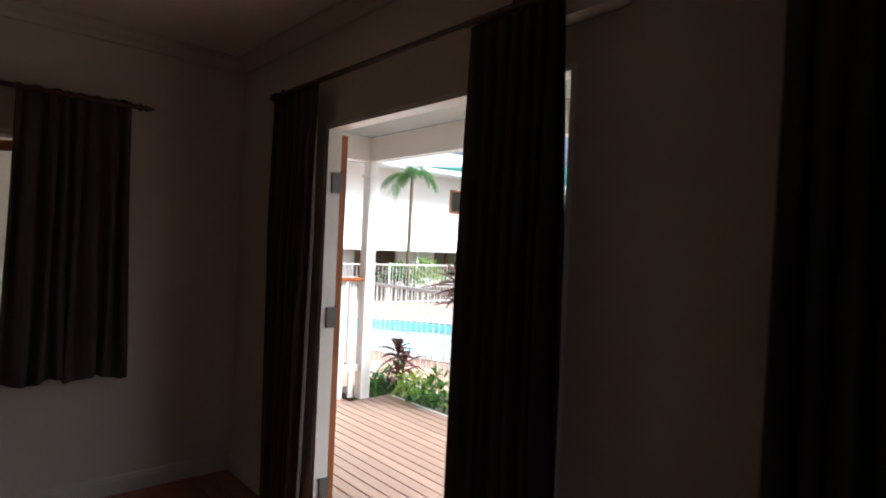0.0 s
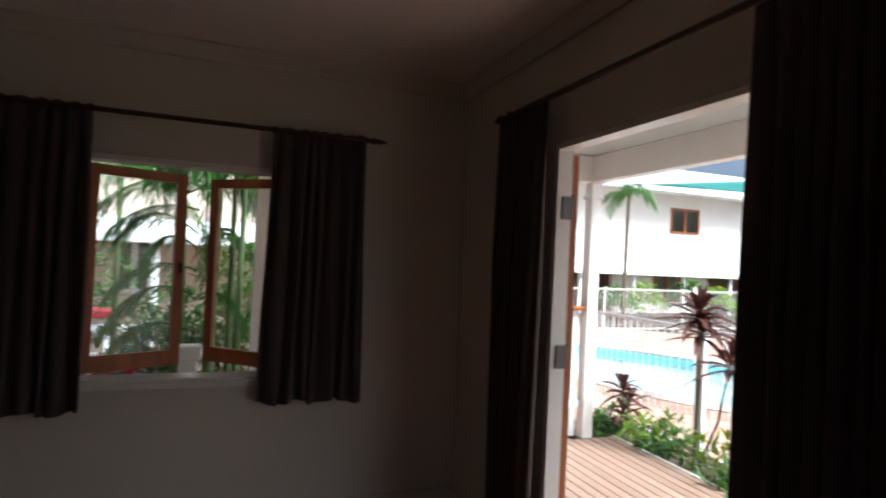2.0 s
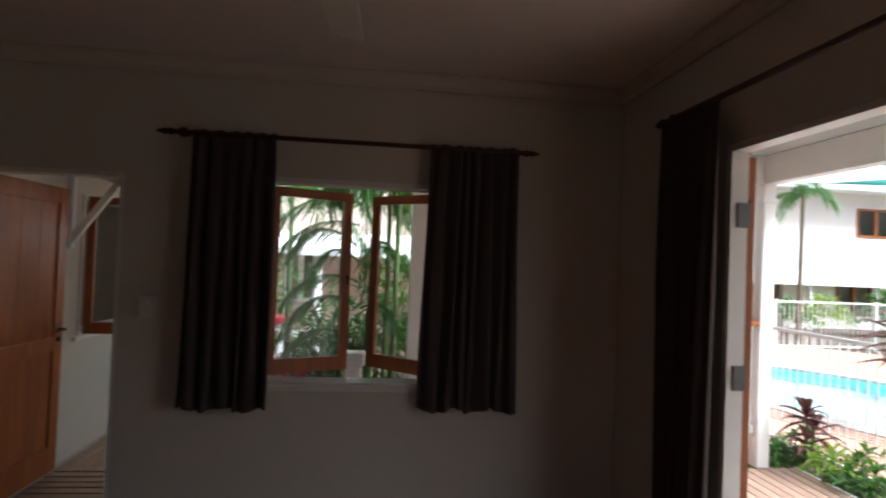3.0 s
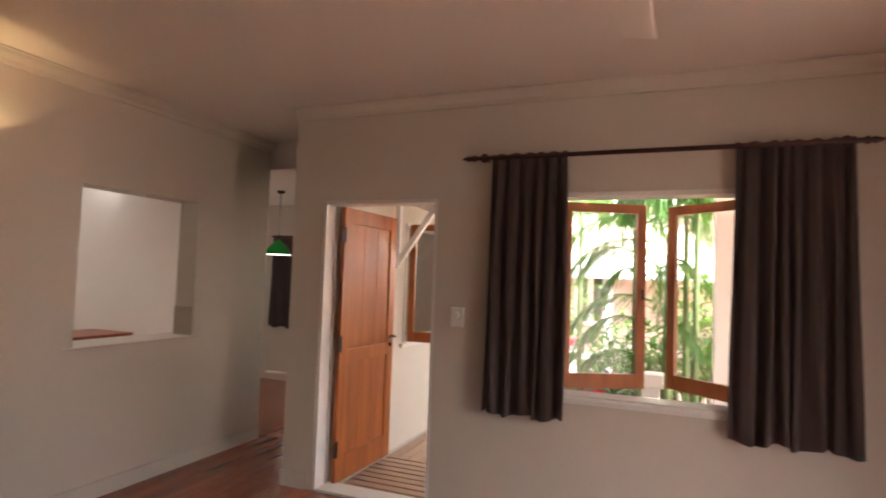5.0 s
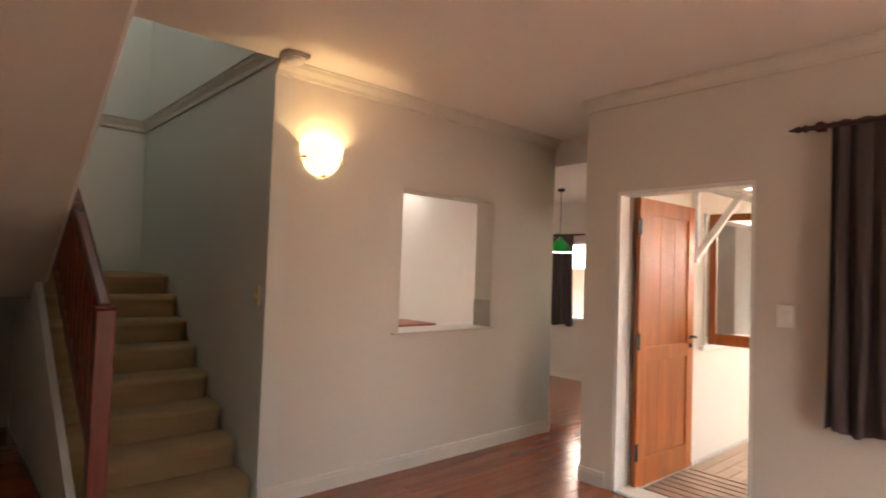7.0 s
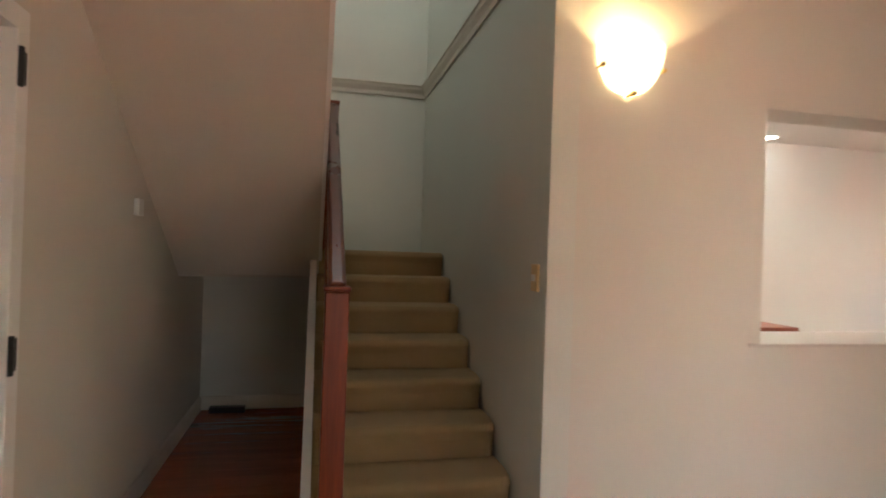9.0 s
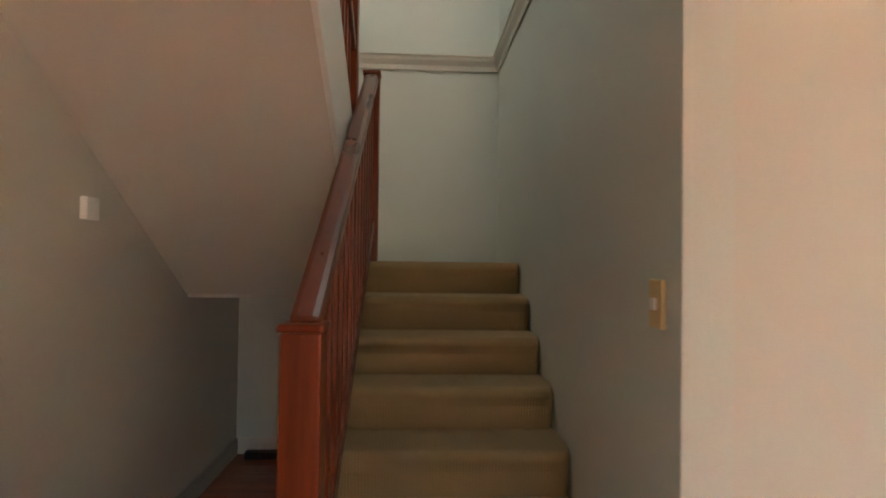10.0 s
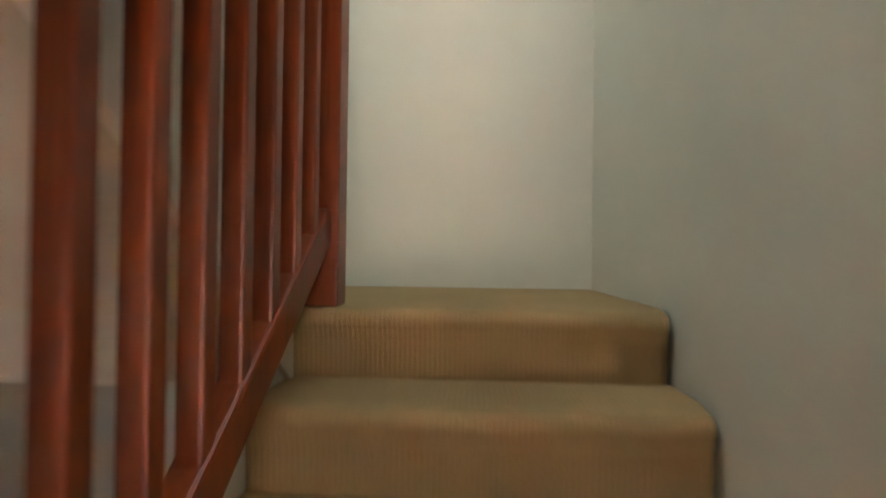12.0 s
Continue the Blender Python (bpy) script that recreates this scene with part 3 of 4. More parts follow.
# ---- curtains ----
def pole(name, a, b, label):
    base = holder(name, a, label, "curtain rod")
    a, b = Vector(a), Vector(b)
    d = (b - a).normalized()
    bm = bmesh.new()
    rod_between(bm, a + d * 0.09, b - d * 0.09, 0.014, seg=14)
    part("pole", bm, RODWOOD, base)
    for p, s in ((a, 1), (b, -1)):
        bm = bmesh.new()
        lathe(bm, [(0, 0), (0.006, 0.005), (0.012, 0.03), (0.02, 0.05), (0.012, 0.065), (0.022, 0.078), (0.022, 0.088), (0.014, 0.095)], p, 14,
              m=(d * s).to_track_quat("Z", "Y").to_matrix().to_4x4())
        part("finial", bm, RODWOOD, base, smooth=True)
    return base


def bracket(parent, at, out):
    bm = bmesh.new()
    o = Vector(out)
    p = Vector(at)
    rod_between(bm, p, p + o, 0.009, seg=10)
    rod_between(bm, p + o * 0.94, p + o, 0.03, seg=12)
    part("bracket", bm, RODWOOD, parent)


def curtain(name, axis, u0, u1, f, z0, z1, folds, amp, seed, label, flare=0.06, group=""):
    """A pleated cloth with uneven soft folds, gathered on its rod."""
    rnd = random.Random(seed)
    widths = [rnd.uniform(0.65, 1.4) for _ in range(folds)]
    total = sum(widths)
    edges = [sum(widths[:i]) / total for i in range(folds + 1)]
    deep = [rnd.uniform(0.6, 1.35) for _ in range(folds + 1)]
    drift = [rnd.uniform(-0.9, 0.9) for _ in range(folds + 1)]
    n, rows_n = folds * 12, 20
    bm = bmesh.new()
    grid = []
    mid = (u0 + u1) / 2
    for j in range(rows_n + 1):
        v = j / rows_n
        z = z1 + (z0 - z1) * v
        row = []
        for i in range(n + 1):
            s = i / n
            k = min(folds - 1, sum(1 for e in edges[1:] if e <= s))
            loc = (s - edges[k]) / (edges[k + 1] - edges[k])
            w = 1 - flare + flare * (v ** 0.7) * 2 if flare else 1
            a = (k + loc) * 2 * math.pi + drift[k] * (1 - loc) * v + drift[k + 1] * loc * v
            tight = 0.35 + 0.65 * min(1, v * 3)
            wave = math.sin(a)
            wave = math.copysign(abs(wave) ** 0.75, wave)
            wob = amp * tight * (deep[k] * (1 - loc) + deep[k + 1] * loc) * (wave + 0.22 * math.sin(2.3 * a + seed + 2 * v))
            u = mid + (s - 0.5) * (u1 - u0) * w + 0.016 * math.sin(a * 0.5 + v * 3 + seed) * v
            zz = z + (0.014 * math.sin(a * 0.37 + seed) if j == rows_n else 0)
            if v < 0.02:
                zz += 0.005 * math.cos(a)
            row.append(bm.verts.new((f + wob, u, zz) if axis == "x" else (u, f + wob, zz)))
        grid.append(row)
    for p, q in zip(grid, grid[1:]):
        for i in range(n):
            bm.faces.new((p[i], p[i + 1], q[i + 1], q[i]))
    me = mesh_from(name, bm)
    me.materials.append(CURTAIN)
    for p in me.polygons:
        p.use_smooth = True
    ob = new(name, me)
    so = ob.modifiers.new("cloth", "SOLIDIFY")
    so.thickness = 0.004
    return tagged(ob, label, "curtain", group)


rod1 = pole("curtain_rod", (-2.83, -0.105, 2.315), (-0.58, -0.105, 2.315), "dark timber curtain rod with turned finials above the window")
for x in (-2.68, -0.75):
    bracket(rod1, (x, -0.002, 2.315), (0, -0.103, 0))
curtain("curtain", "y", -2.635, -2.155, -0.095, 0.725, 2.335, 6, 0.026, 1, "short charcoal brown pleated curtain beside the casement window", 0.03, "window curtains")
curtain("curtain", "y", -1.26, -0.70, -0.095, 0.735, 2.335, 7, 0.026, 2, "short charcoal brown pleated curtain beside the casement window", 0.03, "window curtains")
rod2 = pole("curtain_rod", (-0.115, -2.80, 2.385), (-0.115, -0.66, 2.385), "dark timber curtain rod with finials above the french doors")
for y in (-2.55, -0.82):
    bracket(rod2, (-0.002, y, 2.385), (-0.113, 0, 0))
curtain("curtain", "x", -1.18, -0.75, -0.10, 0.04, 2.40, 6, 0.03, 3, "floor length charcoal brown curtain beside the french doors", -0.14, "french door curtains")
curtain("curtain", "x", -2.75, -2.312, -0.10, 0.04, 2.40, 7, 0.03, 4, "floor length charcoal brown curtain beside the french doors", 0.07, "french door curtains")
rod3 = pole("curtain_rod", (-0.115, -5.6, 2.385), (-0.115, -3.2, 2.385), "dark timber curtain rod on the long wall")
for y in (-5.3, -3.28):
    bracket(rod3, (-0.002, y, 2.385), (-0.113, 0, 0))
curtain("curtain", "x", -3.62, -3.36, -0.10, 0.04, 2.40, 4, 0.03, 5, "floor length charcoal brown curtain hanging against the wall", 0.02)

# ---- fittings ----
SX, SY = -5.127, -1.69
sconce = holder("wall_sconce", (SX, SY, 2.08), "lit frosted glass bowl wall sconce with brass clips", "wall lamp")
bm = bmesh.new()
prof = [(0.150 * math.sin(radians(a)) ** 0.78, 2.285 - 0.205 * math.cos(radians(a))) for a in range(4, 91, 6)]
lathe(bm, prof, (0, 0, 0), 32, -math.pi / 2, math.pi / 2)
for v in bm.verts:
    v.co.x, v.co.y = SX + 0.007 + v.co.x * 0.9, SY + v.co.y
shade_ob = part("glass_bowl", bm, SCONCEGLASS, sconce, "glowing frosted glass bowl", smooth=True)
shade_ob.modifiers.new("glass", "SOLIDIFY").thickness = 0.005
boxed("backplate", (SX + 0.001, SX + 0.014, SY - 0.05, SY + 0.05, 2.17, 2.29), BRASS, sconce)
for dy, z, reach in ((-0.142, 2.185, 0.045), (0.0, 2.075, 0.05), (0.142, 2.185, 0.045)):
    bm = bmesh.new()
    rod_between(bm, (SX + 0.001, SY + dy, z), (SX + reach, SY + dy, z), 0.006)
    rod_between(bm, (SX + reach - 0.004, SY + dy, z), (SX + reach + 0.012, SY + dy, z), 0.011, 0.008)
    part("clip", bm, BRASS, sconce)
bulb = new("sconce_bulb", bpy.data.lights.new("sconce_bulb", "POINT"))
bulb.data.energy, bulb.data.color, bulb.data.shadow_soft_size = 0.50, (1.0, 0.66, 0.32), 0.012
bulb.location = (SX + 0.095, SY, 2.20)

alarm = holder("smoke_alarm", (-4.95, -1.995, H), "white smoke alarm on a brown base on the ceiling", "smoke alarm")
boxed("base", (-5.02, -4.88, -2.065, -1.925, H - 0.03, H - 0.001), GREYPLASTIC, alarm, bevel=0.008)
bm = bmesh.new()
lathe(bm, [(0, -0.06), (0.045, -0.058), (0.06, -0.045), (0.064, -0.03)], (-4.95, -1.995, H), 20)
part("cover", bm, PLASTIC, alarm, smooth=True)


def switch(name, at, w, h, axis, out, material, label, rocker=True):
    base = holder(name, at, label, "switch")
    x, y, z = at
    d = 0.012 * out
    if axis == "y":
        boxed("plate", (x - w / 2, x + w / 2, min(y, y + d), max(y, y + d), z - h / 2, z + h / 2), material, base, bevel=0.004)
        if rocker:
            boxed("rocker", (x - w * 0.18, x + w * 0.18, min(y + d, y + d * 1.7), max(y + d, y + d * 1.7), z - h * 0.12, z + h * 0.12), PLASTIC, base, bevel=0.002)
    return base


switch("light_switch", (-5.24, -2.031, 1.285), 0.075, 0.118, "y", -1, AGED, "yellowed plastic light switch on the stair wall")
tb = switch("fan_control", (-2.86, -0.001, 1.295), 0.085, 0.125, "y", -2.6, PLASTIC, "white fan speed control box on the wall", False)
bm = bmesh.new()
rod_between(bm, (-2.86, -0.031, 1.31), (-2.86, -0.046, 1.31), 0.02, 0.017, 18)
part("knob", bm, PLASTIC, tb)
switch("wall_box", (-6.09, -3.864, 1.56), 0.085, 0.085, "y", 2.2, PLASTIC, "small white square box on the wall", False)
vent = holder("floor_vent", (-7.80, -3.63, 0), "black floor vent grille by the wall", "vent")
boxed("frame", (-7.93, -7.86, -3.77, -3.49, 0, 0.05), BLACKMETAL, vent, bevel=0.006)

# air conditioner above the french doors, only its rounded underside shows
ac = holder("air_conditioner", (-0.1, -2.9, 2.33), "white wall mounted air conditioner with rounded front", "air conditioner")
bm = bmesh.new()
box(bm, -0.085, -0.002, -2.93, -2.45, 2.31, 2.62, 0.038)
part("body", bm, PLASTIC, ac)

# ceiling fan
FX, FY = -1.72, -1.93
fan = holder("ceiling_fan", (FX, FY, H), "white ceiling fan with flat blades, at rest", "ceiling fan")
bm = bmesh.new()
rod_between(bm, (FX, FY, 2.56), (FX, FY, H - 0.03), 0.012)
part("downrod", bm, PLASTIC, fan)
bm = bmesh.new()
lathe(bm, [(0, -0.06), (0.05, -0.055), (0.065, -0.03), (0.06, 0)], (FX, FY, H - 0.002), 20)
part("canopy", bm, PLASTIC, fan, smooth=True)
bm = bmesh.new()
lathe(bm, [(0, 2.44), (0.06, 2.445), (0.10, 2.47), (0.105, 2.52), (0.08, 2.57), (0, 2.575)], (FX, FY, 0), 24)
part("motor", bm, PLASTIC, fan, smooth=True)
for k in range(4):
    bm = bmesh.new()
    m = pose(FX, FY, 2.50, 0, 0, 88 + 90 * k) @ pose(0, 0, 0, 10, 0, 0)
    box(bm, 0.17, 0.68, -0.065, 0.065, -0.004, 0.004, 0.003, m)
    box(bm, 0.08, 0.2, -0.02, 0.02, -0.006, 0.006, 0.002, m)
    part("blade", bm, PLASTIC, fan)

# pendant in the dining room
PX, PY = -5.93, 2.05
pend = holder("pendant_lamp", (PX, PY, HD), "green enamel pendant lamp with white lining on a cord", "pendant lamp")
bm = bmesh.new()
rod_between(bm, (PX, PY, 1.92), (PX, PY, HD - 0.02), 0.004, seg=8)
part("cord", bm, BLACKPIPE, pend)
bm = bmesh.new()
lathe(bm, [(0, -0.035), (0.04, -0.03), (0.05, 0)], (PX, PY, HD - 0.001), 18)
part("ceiling_rose", bm, BLACKMETAL, pend, smooth=True)
bm = bmesh.new()
lathe(bm, [(0.02, 1.935), (0.035, 1.915), (0.055, 1.90), (0.10, 1.86), (0.14, 1.80), (0.155, 1.755)], (PX, PY, 0), 28)
sh = part("shade", bm, PENDANT, pend, "glossy green enamel shade", smooth=True)
bm = bmesh.new()
lathe(bm, [(0.0, 1.905), (0.05, 1.89), (0.095, 1.85), (0.134, 1.795), (0.150, 1.752)], (PX, PY, 0), 28)
part("lining", bm, PENDANTIN, pend, "lit white lining", smooth=True)

# kitchen things behind the serving hatch
boxed("hatch_sill", (-5.34, -5.105, -1.05, 0.05, 1.001, 1.016), LAMINATE, bevel=0.004)
tagged(bpy.data.objects["hatch_sill"], kind="structure")
splash = holder("splashback", (-5.23, 0.0, 1.017), "beige tile on the reveal of the serving hatch", "tiles", kind="structure")
boxed("tile", (-5.322, -5.134, -0.008, 0.003, 1.017, 1.245), TILE, splash, bevel=0.002)
boxed("kitchen_counter", (-6.03, -5.345, -1.9, 0.8, 0.90, 0.94), LAMINATE, bevel=0.008)
tagged(bpy.data.objects["kitchen_counter"], "pale laminate kitchen counter behind the hatch", "counter")
cab = holder("kitchen_cabinet", (-5.6, -0.5, 0), "white kitchen base cabinets under the counter", "cabinet")
boxed("body", (-6.01, -5.345, -1.9, 0.8, 0, 0.899), TRIM, cab, bevel=0.004)
tb = holder("breakfast_bench", (-6.85, 0.1, 0), "red-brown timber topped kitchen bench", "bench")
boxed("top", (-7.15, -6.58, -0.6, 0.675, 0.862, 0.892), REDBOARD, tb, bevel=0.006)
boxed("body", (-7.12, -6.62, -0.57, 0.64, 0, 0.862), TRIM, tb, bevel=0.004)
# the second downlight is made up, hidden above the hatch, to carry the lamp
for x, y in ((-7.31, 1.01), (-6.4, 0.0)):
    kl = holder("seen_or_added_downlight", (x, y, HD), "lit round downlight set flush in the kitchen ceiling, the nearer one added out of view", "ceiling light", "kitchen downlights")
    bm = bmesh.new()
    lathe(bm, [(0, -0.010), (0.06, -0.009), (0.066, -0.004), (0.067, -0.001)], (x, y, HD), 22)
    part("lens", bm, LIGHTPANEL, kl, smooth=True)
    bm = bmesh.new()
    lathe(bm, [(0.067, -0.001), (0.070, -0.008), (0.084, -0.006), (0.088, -0.001)], (x, y, HD), 22)
    part("rim", bm, TRIM, kl, smooth=True)
# fill lamp for the kitchen, under the added downlight instead of the visible one
kb = new("kitchen_fill_lamp", bpy.data.lights.new("kitchen_fill_lamp", "POINT"))
kb.data.energy, kb.data.color, kb.data.shadow_soft_size = 2.4, (1.0, 0.9, 0.82), 0.06
kb.location = (-6.4, 0.0, HD - 0.09)
curtain("curtain", "y", -6.96, -6.56, 3.24, 0.76, 2.05, 5, 0.02, 8, "short dark curtain beside the dining window", 0.03)
rod4 = pole("curtain_rod", (-6.99, 3.23, 2.06), (-5.3, 3.23, 2.06), "dark curtain rod above the dining window")
for x in (-6.85, -5.4):
    bracket(rod4, (x, 3.298, 2.06), (0, -0.066, 0))

# screen door in the wall beside the understair space
frame_round("door_frame_entry", "y", -3.99, -3.855, -4.93, -3.96, 0, 2.08, 0.07, TRIM, "white entry door frame")
scr = holder("screen_door", (-4.86, -3.895, 0), "dark framed glass entry door with a mid rail", "door")
for dims in ((-4.86, -4.845, 0.012, 2.01), (-4.05, -4.035, 0.012, 2.01)):
    boxed("stile", (dims[0], dims[1], -3.949, -3.932, dims[2], dims[3]), BLACKMETAL, scr)
for z0, z1 in ((0.012, 0.10), (0.935, 0.955), (0.98, 0.998), (1.975, 2.01)):
    boxed("rail", (-4.845, -4.05, -3.953, -3.929, z0, z1), BLACKMETAL, scr)
for z0, z1 in ((0.10, 0.935), (0.998, 1.975)):
    boxed("pane", (-4.845, -4.05, -3.943, -3.938, z0, z1), OBSCURE, scr, bevel=0)
for z in (1.03, 1.9):
    hinge(scr, -4.872, -3.852, z, BLACKMETAL, "x", 1)
boxed("catch", (-4.842, -4.79, -3.928, -3.895, 1.91, 1.965), BLACKMETAL, scr)

wall("wall_entry_porch", "y", -5.4, -5.28, -8.0, -3.937, 0, 2.6)
# unseen slabs added to keep the sun out of the upstairs and south openings
tagged(boxed("sun_blocker_upstairs", (-8.5, -3.5, -5.4, -3.986, 5.02, 5.12), ROOFING, bevel=0), kind="structure")
tagged(boxed("sun_blocker_south", (-4.4, 1.6, -8.4, -6.325, 2.45, 2.55), ROOFING, bevel=0), kind="structure")


# ---- outdoors: verandah ----
DZ = -0.05
deck = holder("deck", (1.1, -1.2, DZ), "oiled hardwood verandah deck with narrow gaps", "deck", kind="structure")
boxed("joists", (0.08, 2.15, -4.5, 1.14, -0.3, DZ - 0.03), DARK, deck, bevel=0)
boxed("garden_edge", (2.165, 2.195, -4.5, 1.14, -0.3, DZ), VERAWHITE, deck)
tagged(boxed("verandah_ceiling", (0.08, 2.25, -4.5, 1.5, 2.67, 2.75), SOFFITBLUE, bevel=0), "glossy pale blue verandah ceiling", "ceiling", kind="structure")
tagged(boxed("verandah_beam", (1.79, 1.91, -4.5, 1.23, 2.42, 2.668), VERAWHITE, bevel=0.006), kind="structure")
tagged(boxed("verandah_beam_end", (0.08, 1.788, 1.11, 1.23, 2.42, 2.668), VERAWHITE, bevel=0.006), kind="structure")


def post(name, x, y, z0, z1, w, label):
    base = holder(name, (x, y, z0), label, "post")
    boxed("shaft", (x - w / 2, x + w / 2, y - w / 2, y + w / 2, z0, z1), VERAWHITE, base, bevel=0.008)
    boxed("collar", (x - w / 2 - 0.015, x + w / 2 + 0.015, y - w / 2 - 0.015, y + w / 2 + 0.015, z1 - 0.16, z1 - 0.12), VERAWHITE, base, bevel=0.006)
    return base


post("verandah_post", 1.85, 1.17, DZ, 2.42, 0.115, "square white timber verandah post")
post("verandah_post", 1.85, -3.9, DZ, 2.42, 0.115, "square white timber verandah post")

rail = holder("verandah_railing", (1.0, 1.17, DZ), "white slatted verandah railing with a varnished timber cap", "railing")
boxed("cap", (0.1, 1.79, 1.12, 1.22, 1.18, 1.215), DOORWOOD, rail, bevel=0.008)
boxed("bottom_rail", (0.1, 1.79, 1.15, 1.19, 0.24, 0.31), VERAWHITE, rail)
for k in range(12):
    x = 1.70 - k * 0.13
    boxed("slat", (x - 0.03, x + 0.03, 1.16, 1.18, DZ + 0.02, 1.18), VERAWHITE, rail, bevel=0.002)

pole_ob = holder("gate_pole", (2.3, 1.72, -0.15), "black latch pole of the pool gate", "pole")
bm = bmesh.new()
rod_between(bm, (2.3, 1.72, -0.15), (2.3, 1.72, 1.2), 0.012)
part("pipe", bm, BLACKPIPE, pole_ob)
boxed("latch", (2.25, 2.35, 1.69, 1.75, 1.2, 1.25), BLACKPIPE, pole_ob, bevel=0.01)

# side deck outside the timber door
deck2 = holder("side_deck", (-2.4, 1.4, DZ), "weathered slatted deck outside the side door", "deck", kind="structure")
boxed("joists", (-3.895, -2.4, 0.15, 3.1, -0.3, DZ - 0.03), DARK, deck2, bevel=0)

# window hood with struts on the dining wall
hood = holder("window_hood", (-3.9, 1.8, 2.1), "white timber window hood on diagonal brackets", "hood")
bm = bmesh.new()
beam_between(bm, (-3.895, 1.8, 2.34), (-3.28, 1.8, 2.10), 1.7, 0.03)
part("roof", bm, VERAWHITE, hood)
for y in (1.1, 2.5):
    bm = bmesh.new()
    beam_between(bm, (-3.868, y, 1.62), (-3.868, y, 2.28), 0.05, 0.05)
    part("upright", bm, VERAWHITE, hood)
    bm = bmesh.new()
    beam_between(bm, (-3.865, y, 1.66), (-3.52, y, 2.15), 0.045, 0.05)
    part("strut", bm, VERAWHITE, hood)
    bm = bmesh.new()
    beam_between(bm, (-3.88, y, 2.26), (-3.30, y, 2.06), 0.045, 0.05)
    part("rafter", bm, VERAWHITE, hood)

# ---- ground, pool and fences ----
GZ = -0.30
ground = bmesh.new()
PXC, PYC = 6.2, 4.6


def rim(k, n, grow=0.0):
    a = 2 * math.pi * k / n
    lx, ly = (1.75 + grow) * math.cos(a), (3.7 + grow) * math.sin(a)
    lx *= 1 + 0.12 * math.sin(2 * a + 0.6)
    c, s = math.cos(radians(20)), math.sin(radians(20))
    return PXC + lx * c - ly * s, PYC + lx * s + ly * c


N = 64
rings = []
for r_out, z in ((0.0, GZ), (0.35, GZ), (4, GZ), (30, GZ), (400, GZ)):
    rings.append([ground.verts.new((*rim(k, N, r_out), z)) for k in range(N)])
for p, q in zip(rings, rings[1:]):
    for k in range(N):
        ground.faces.new((p[k], p[(k + 1) % N], q[(k + 1) % N], q[k]))
tagged(part("ground", ground, GROUND), "dark garden soil and lawn ground", "ground", kind="structure")
pool = holder("swimming_pool", (PXC, PYC, GZ), "free-form turquoise swimming pool with pale coping", "pool", kind="structure")
bm = bmesh.new()
rows = [[bm.verts.new((*rim(k, N, g), z)) for k in range(N)] for g, z in ((0.0, GZ + 0.02), (0.0, -1.5))]
for k in range(N):
    bm.faces.new((rows[0][k], rows[0][(k + 1) % N], rows[1][(k + 1) % N], rows[1][k]))
bm.faces.new(rows[1])
part("shell", bm, POOLTILE, pool)
bm = bmesh.new()
rows = [[bm.verts.new((*rim(k, N, g), z)) for k in range(N)] for g, z in ((-0.03, GZ), (-0.03, GZ + 0.05), (0.30, GZ + 0.05), (0.30, GZ))]
for i in range(4):
    p, q = rows[i], rows[(i + 1) % 4]
    for k in range(N):
        bm.faces.new((p[k], p[(k + 1) % N], q[(k + 1) % N], q[k]))
part("coping", bm, COPING, pool)
bm = bmesh.new()
bm.faces.new([bm.verts.new((*rim(k, N, 0.0), GZ - 0.07)) for k in range(N)])
water_ob = part("water", bm, WATER, pool, "rippled pool water")
water_ob.visible_shadow = False


def fence(name, a, b, z0, z1, step, label, post_every=22):
    base = holder(name, (*a, z0), label, "fence")
    A, B = Vector((*a, 0)), Vector((*b, 0))
    L = (B - A).length
    for z in (z0 + 0.1, z1):
        bm = bmesh.new()
        beam_between(bm, A + Vector((0, 0, z)), B + Vector((0, 0, z)), 0.025, 0.038, 0.004)
        part("rail", bm, FENCEWHITE, base)
    bm = bmesh.new()
    rod_between(bm, (0, 0, z0 + 0.1), (0, 0, z1), 0.008, seg=8)
    pk = mesh_from("picket", bm)
    pk.materials.append(FENCEWHITE)
    bm = bmesh.new()
    box(bm, -0.025, 0.025, -0.025, 0.025, z0, z1 + 0.06, 0.004)
    po = mesh_from("fence_post", bm)
    po.materials.append(FENCEWHITE)
    n = int(L / step)
    for k in range(n + 1):
        p = A.lerp(B, k / n)
        big = k % post_every == 0
        piece("fence_post" if big else "picket", po if big else pk, base, Matrix.Translation(p))
    return base


fence("pool_fence", (3.0, -4.0), (3.0, 4.6), GZ, 1.02, 0.11, "white tubular metal pool fence beside the garden bed")
fence("pool_fence", (3.0, 10.2), (20.0, 10.2), GZ, 0.95, 0.13, "white tubular metal pool fence beyond the pool")
fence("pool_fence", (3.0, 4.6), (3.0, 10.2), GZ, 1.0, 0.16, "white tubular metal pool fence along the path")

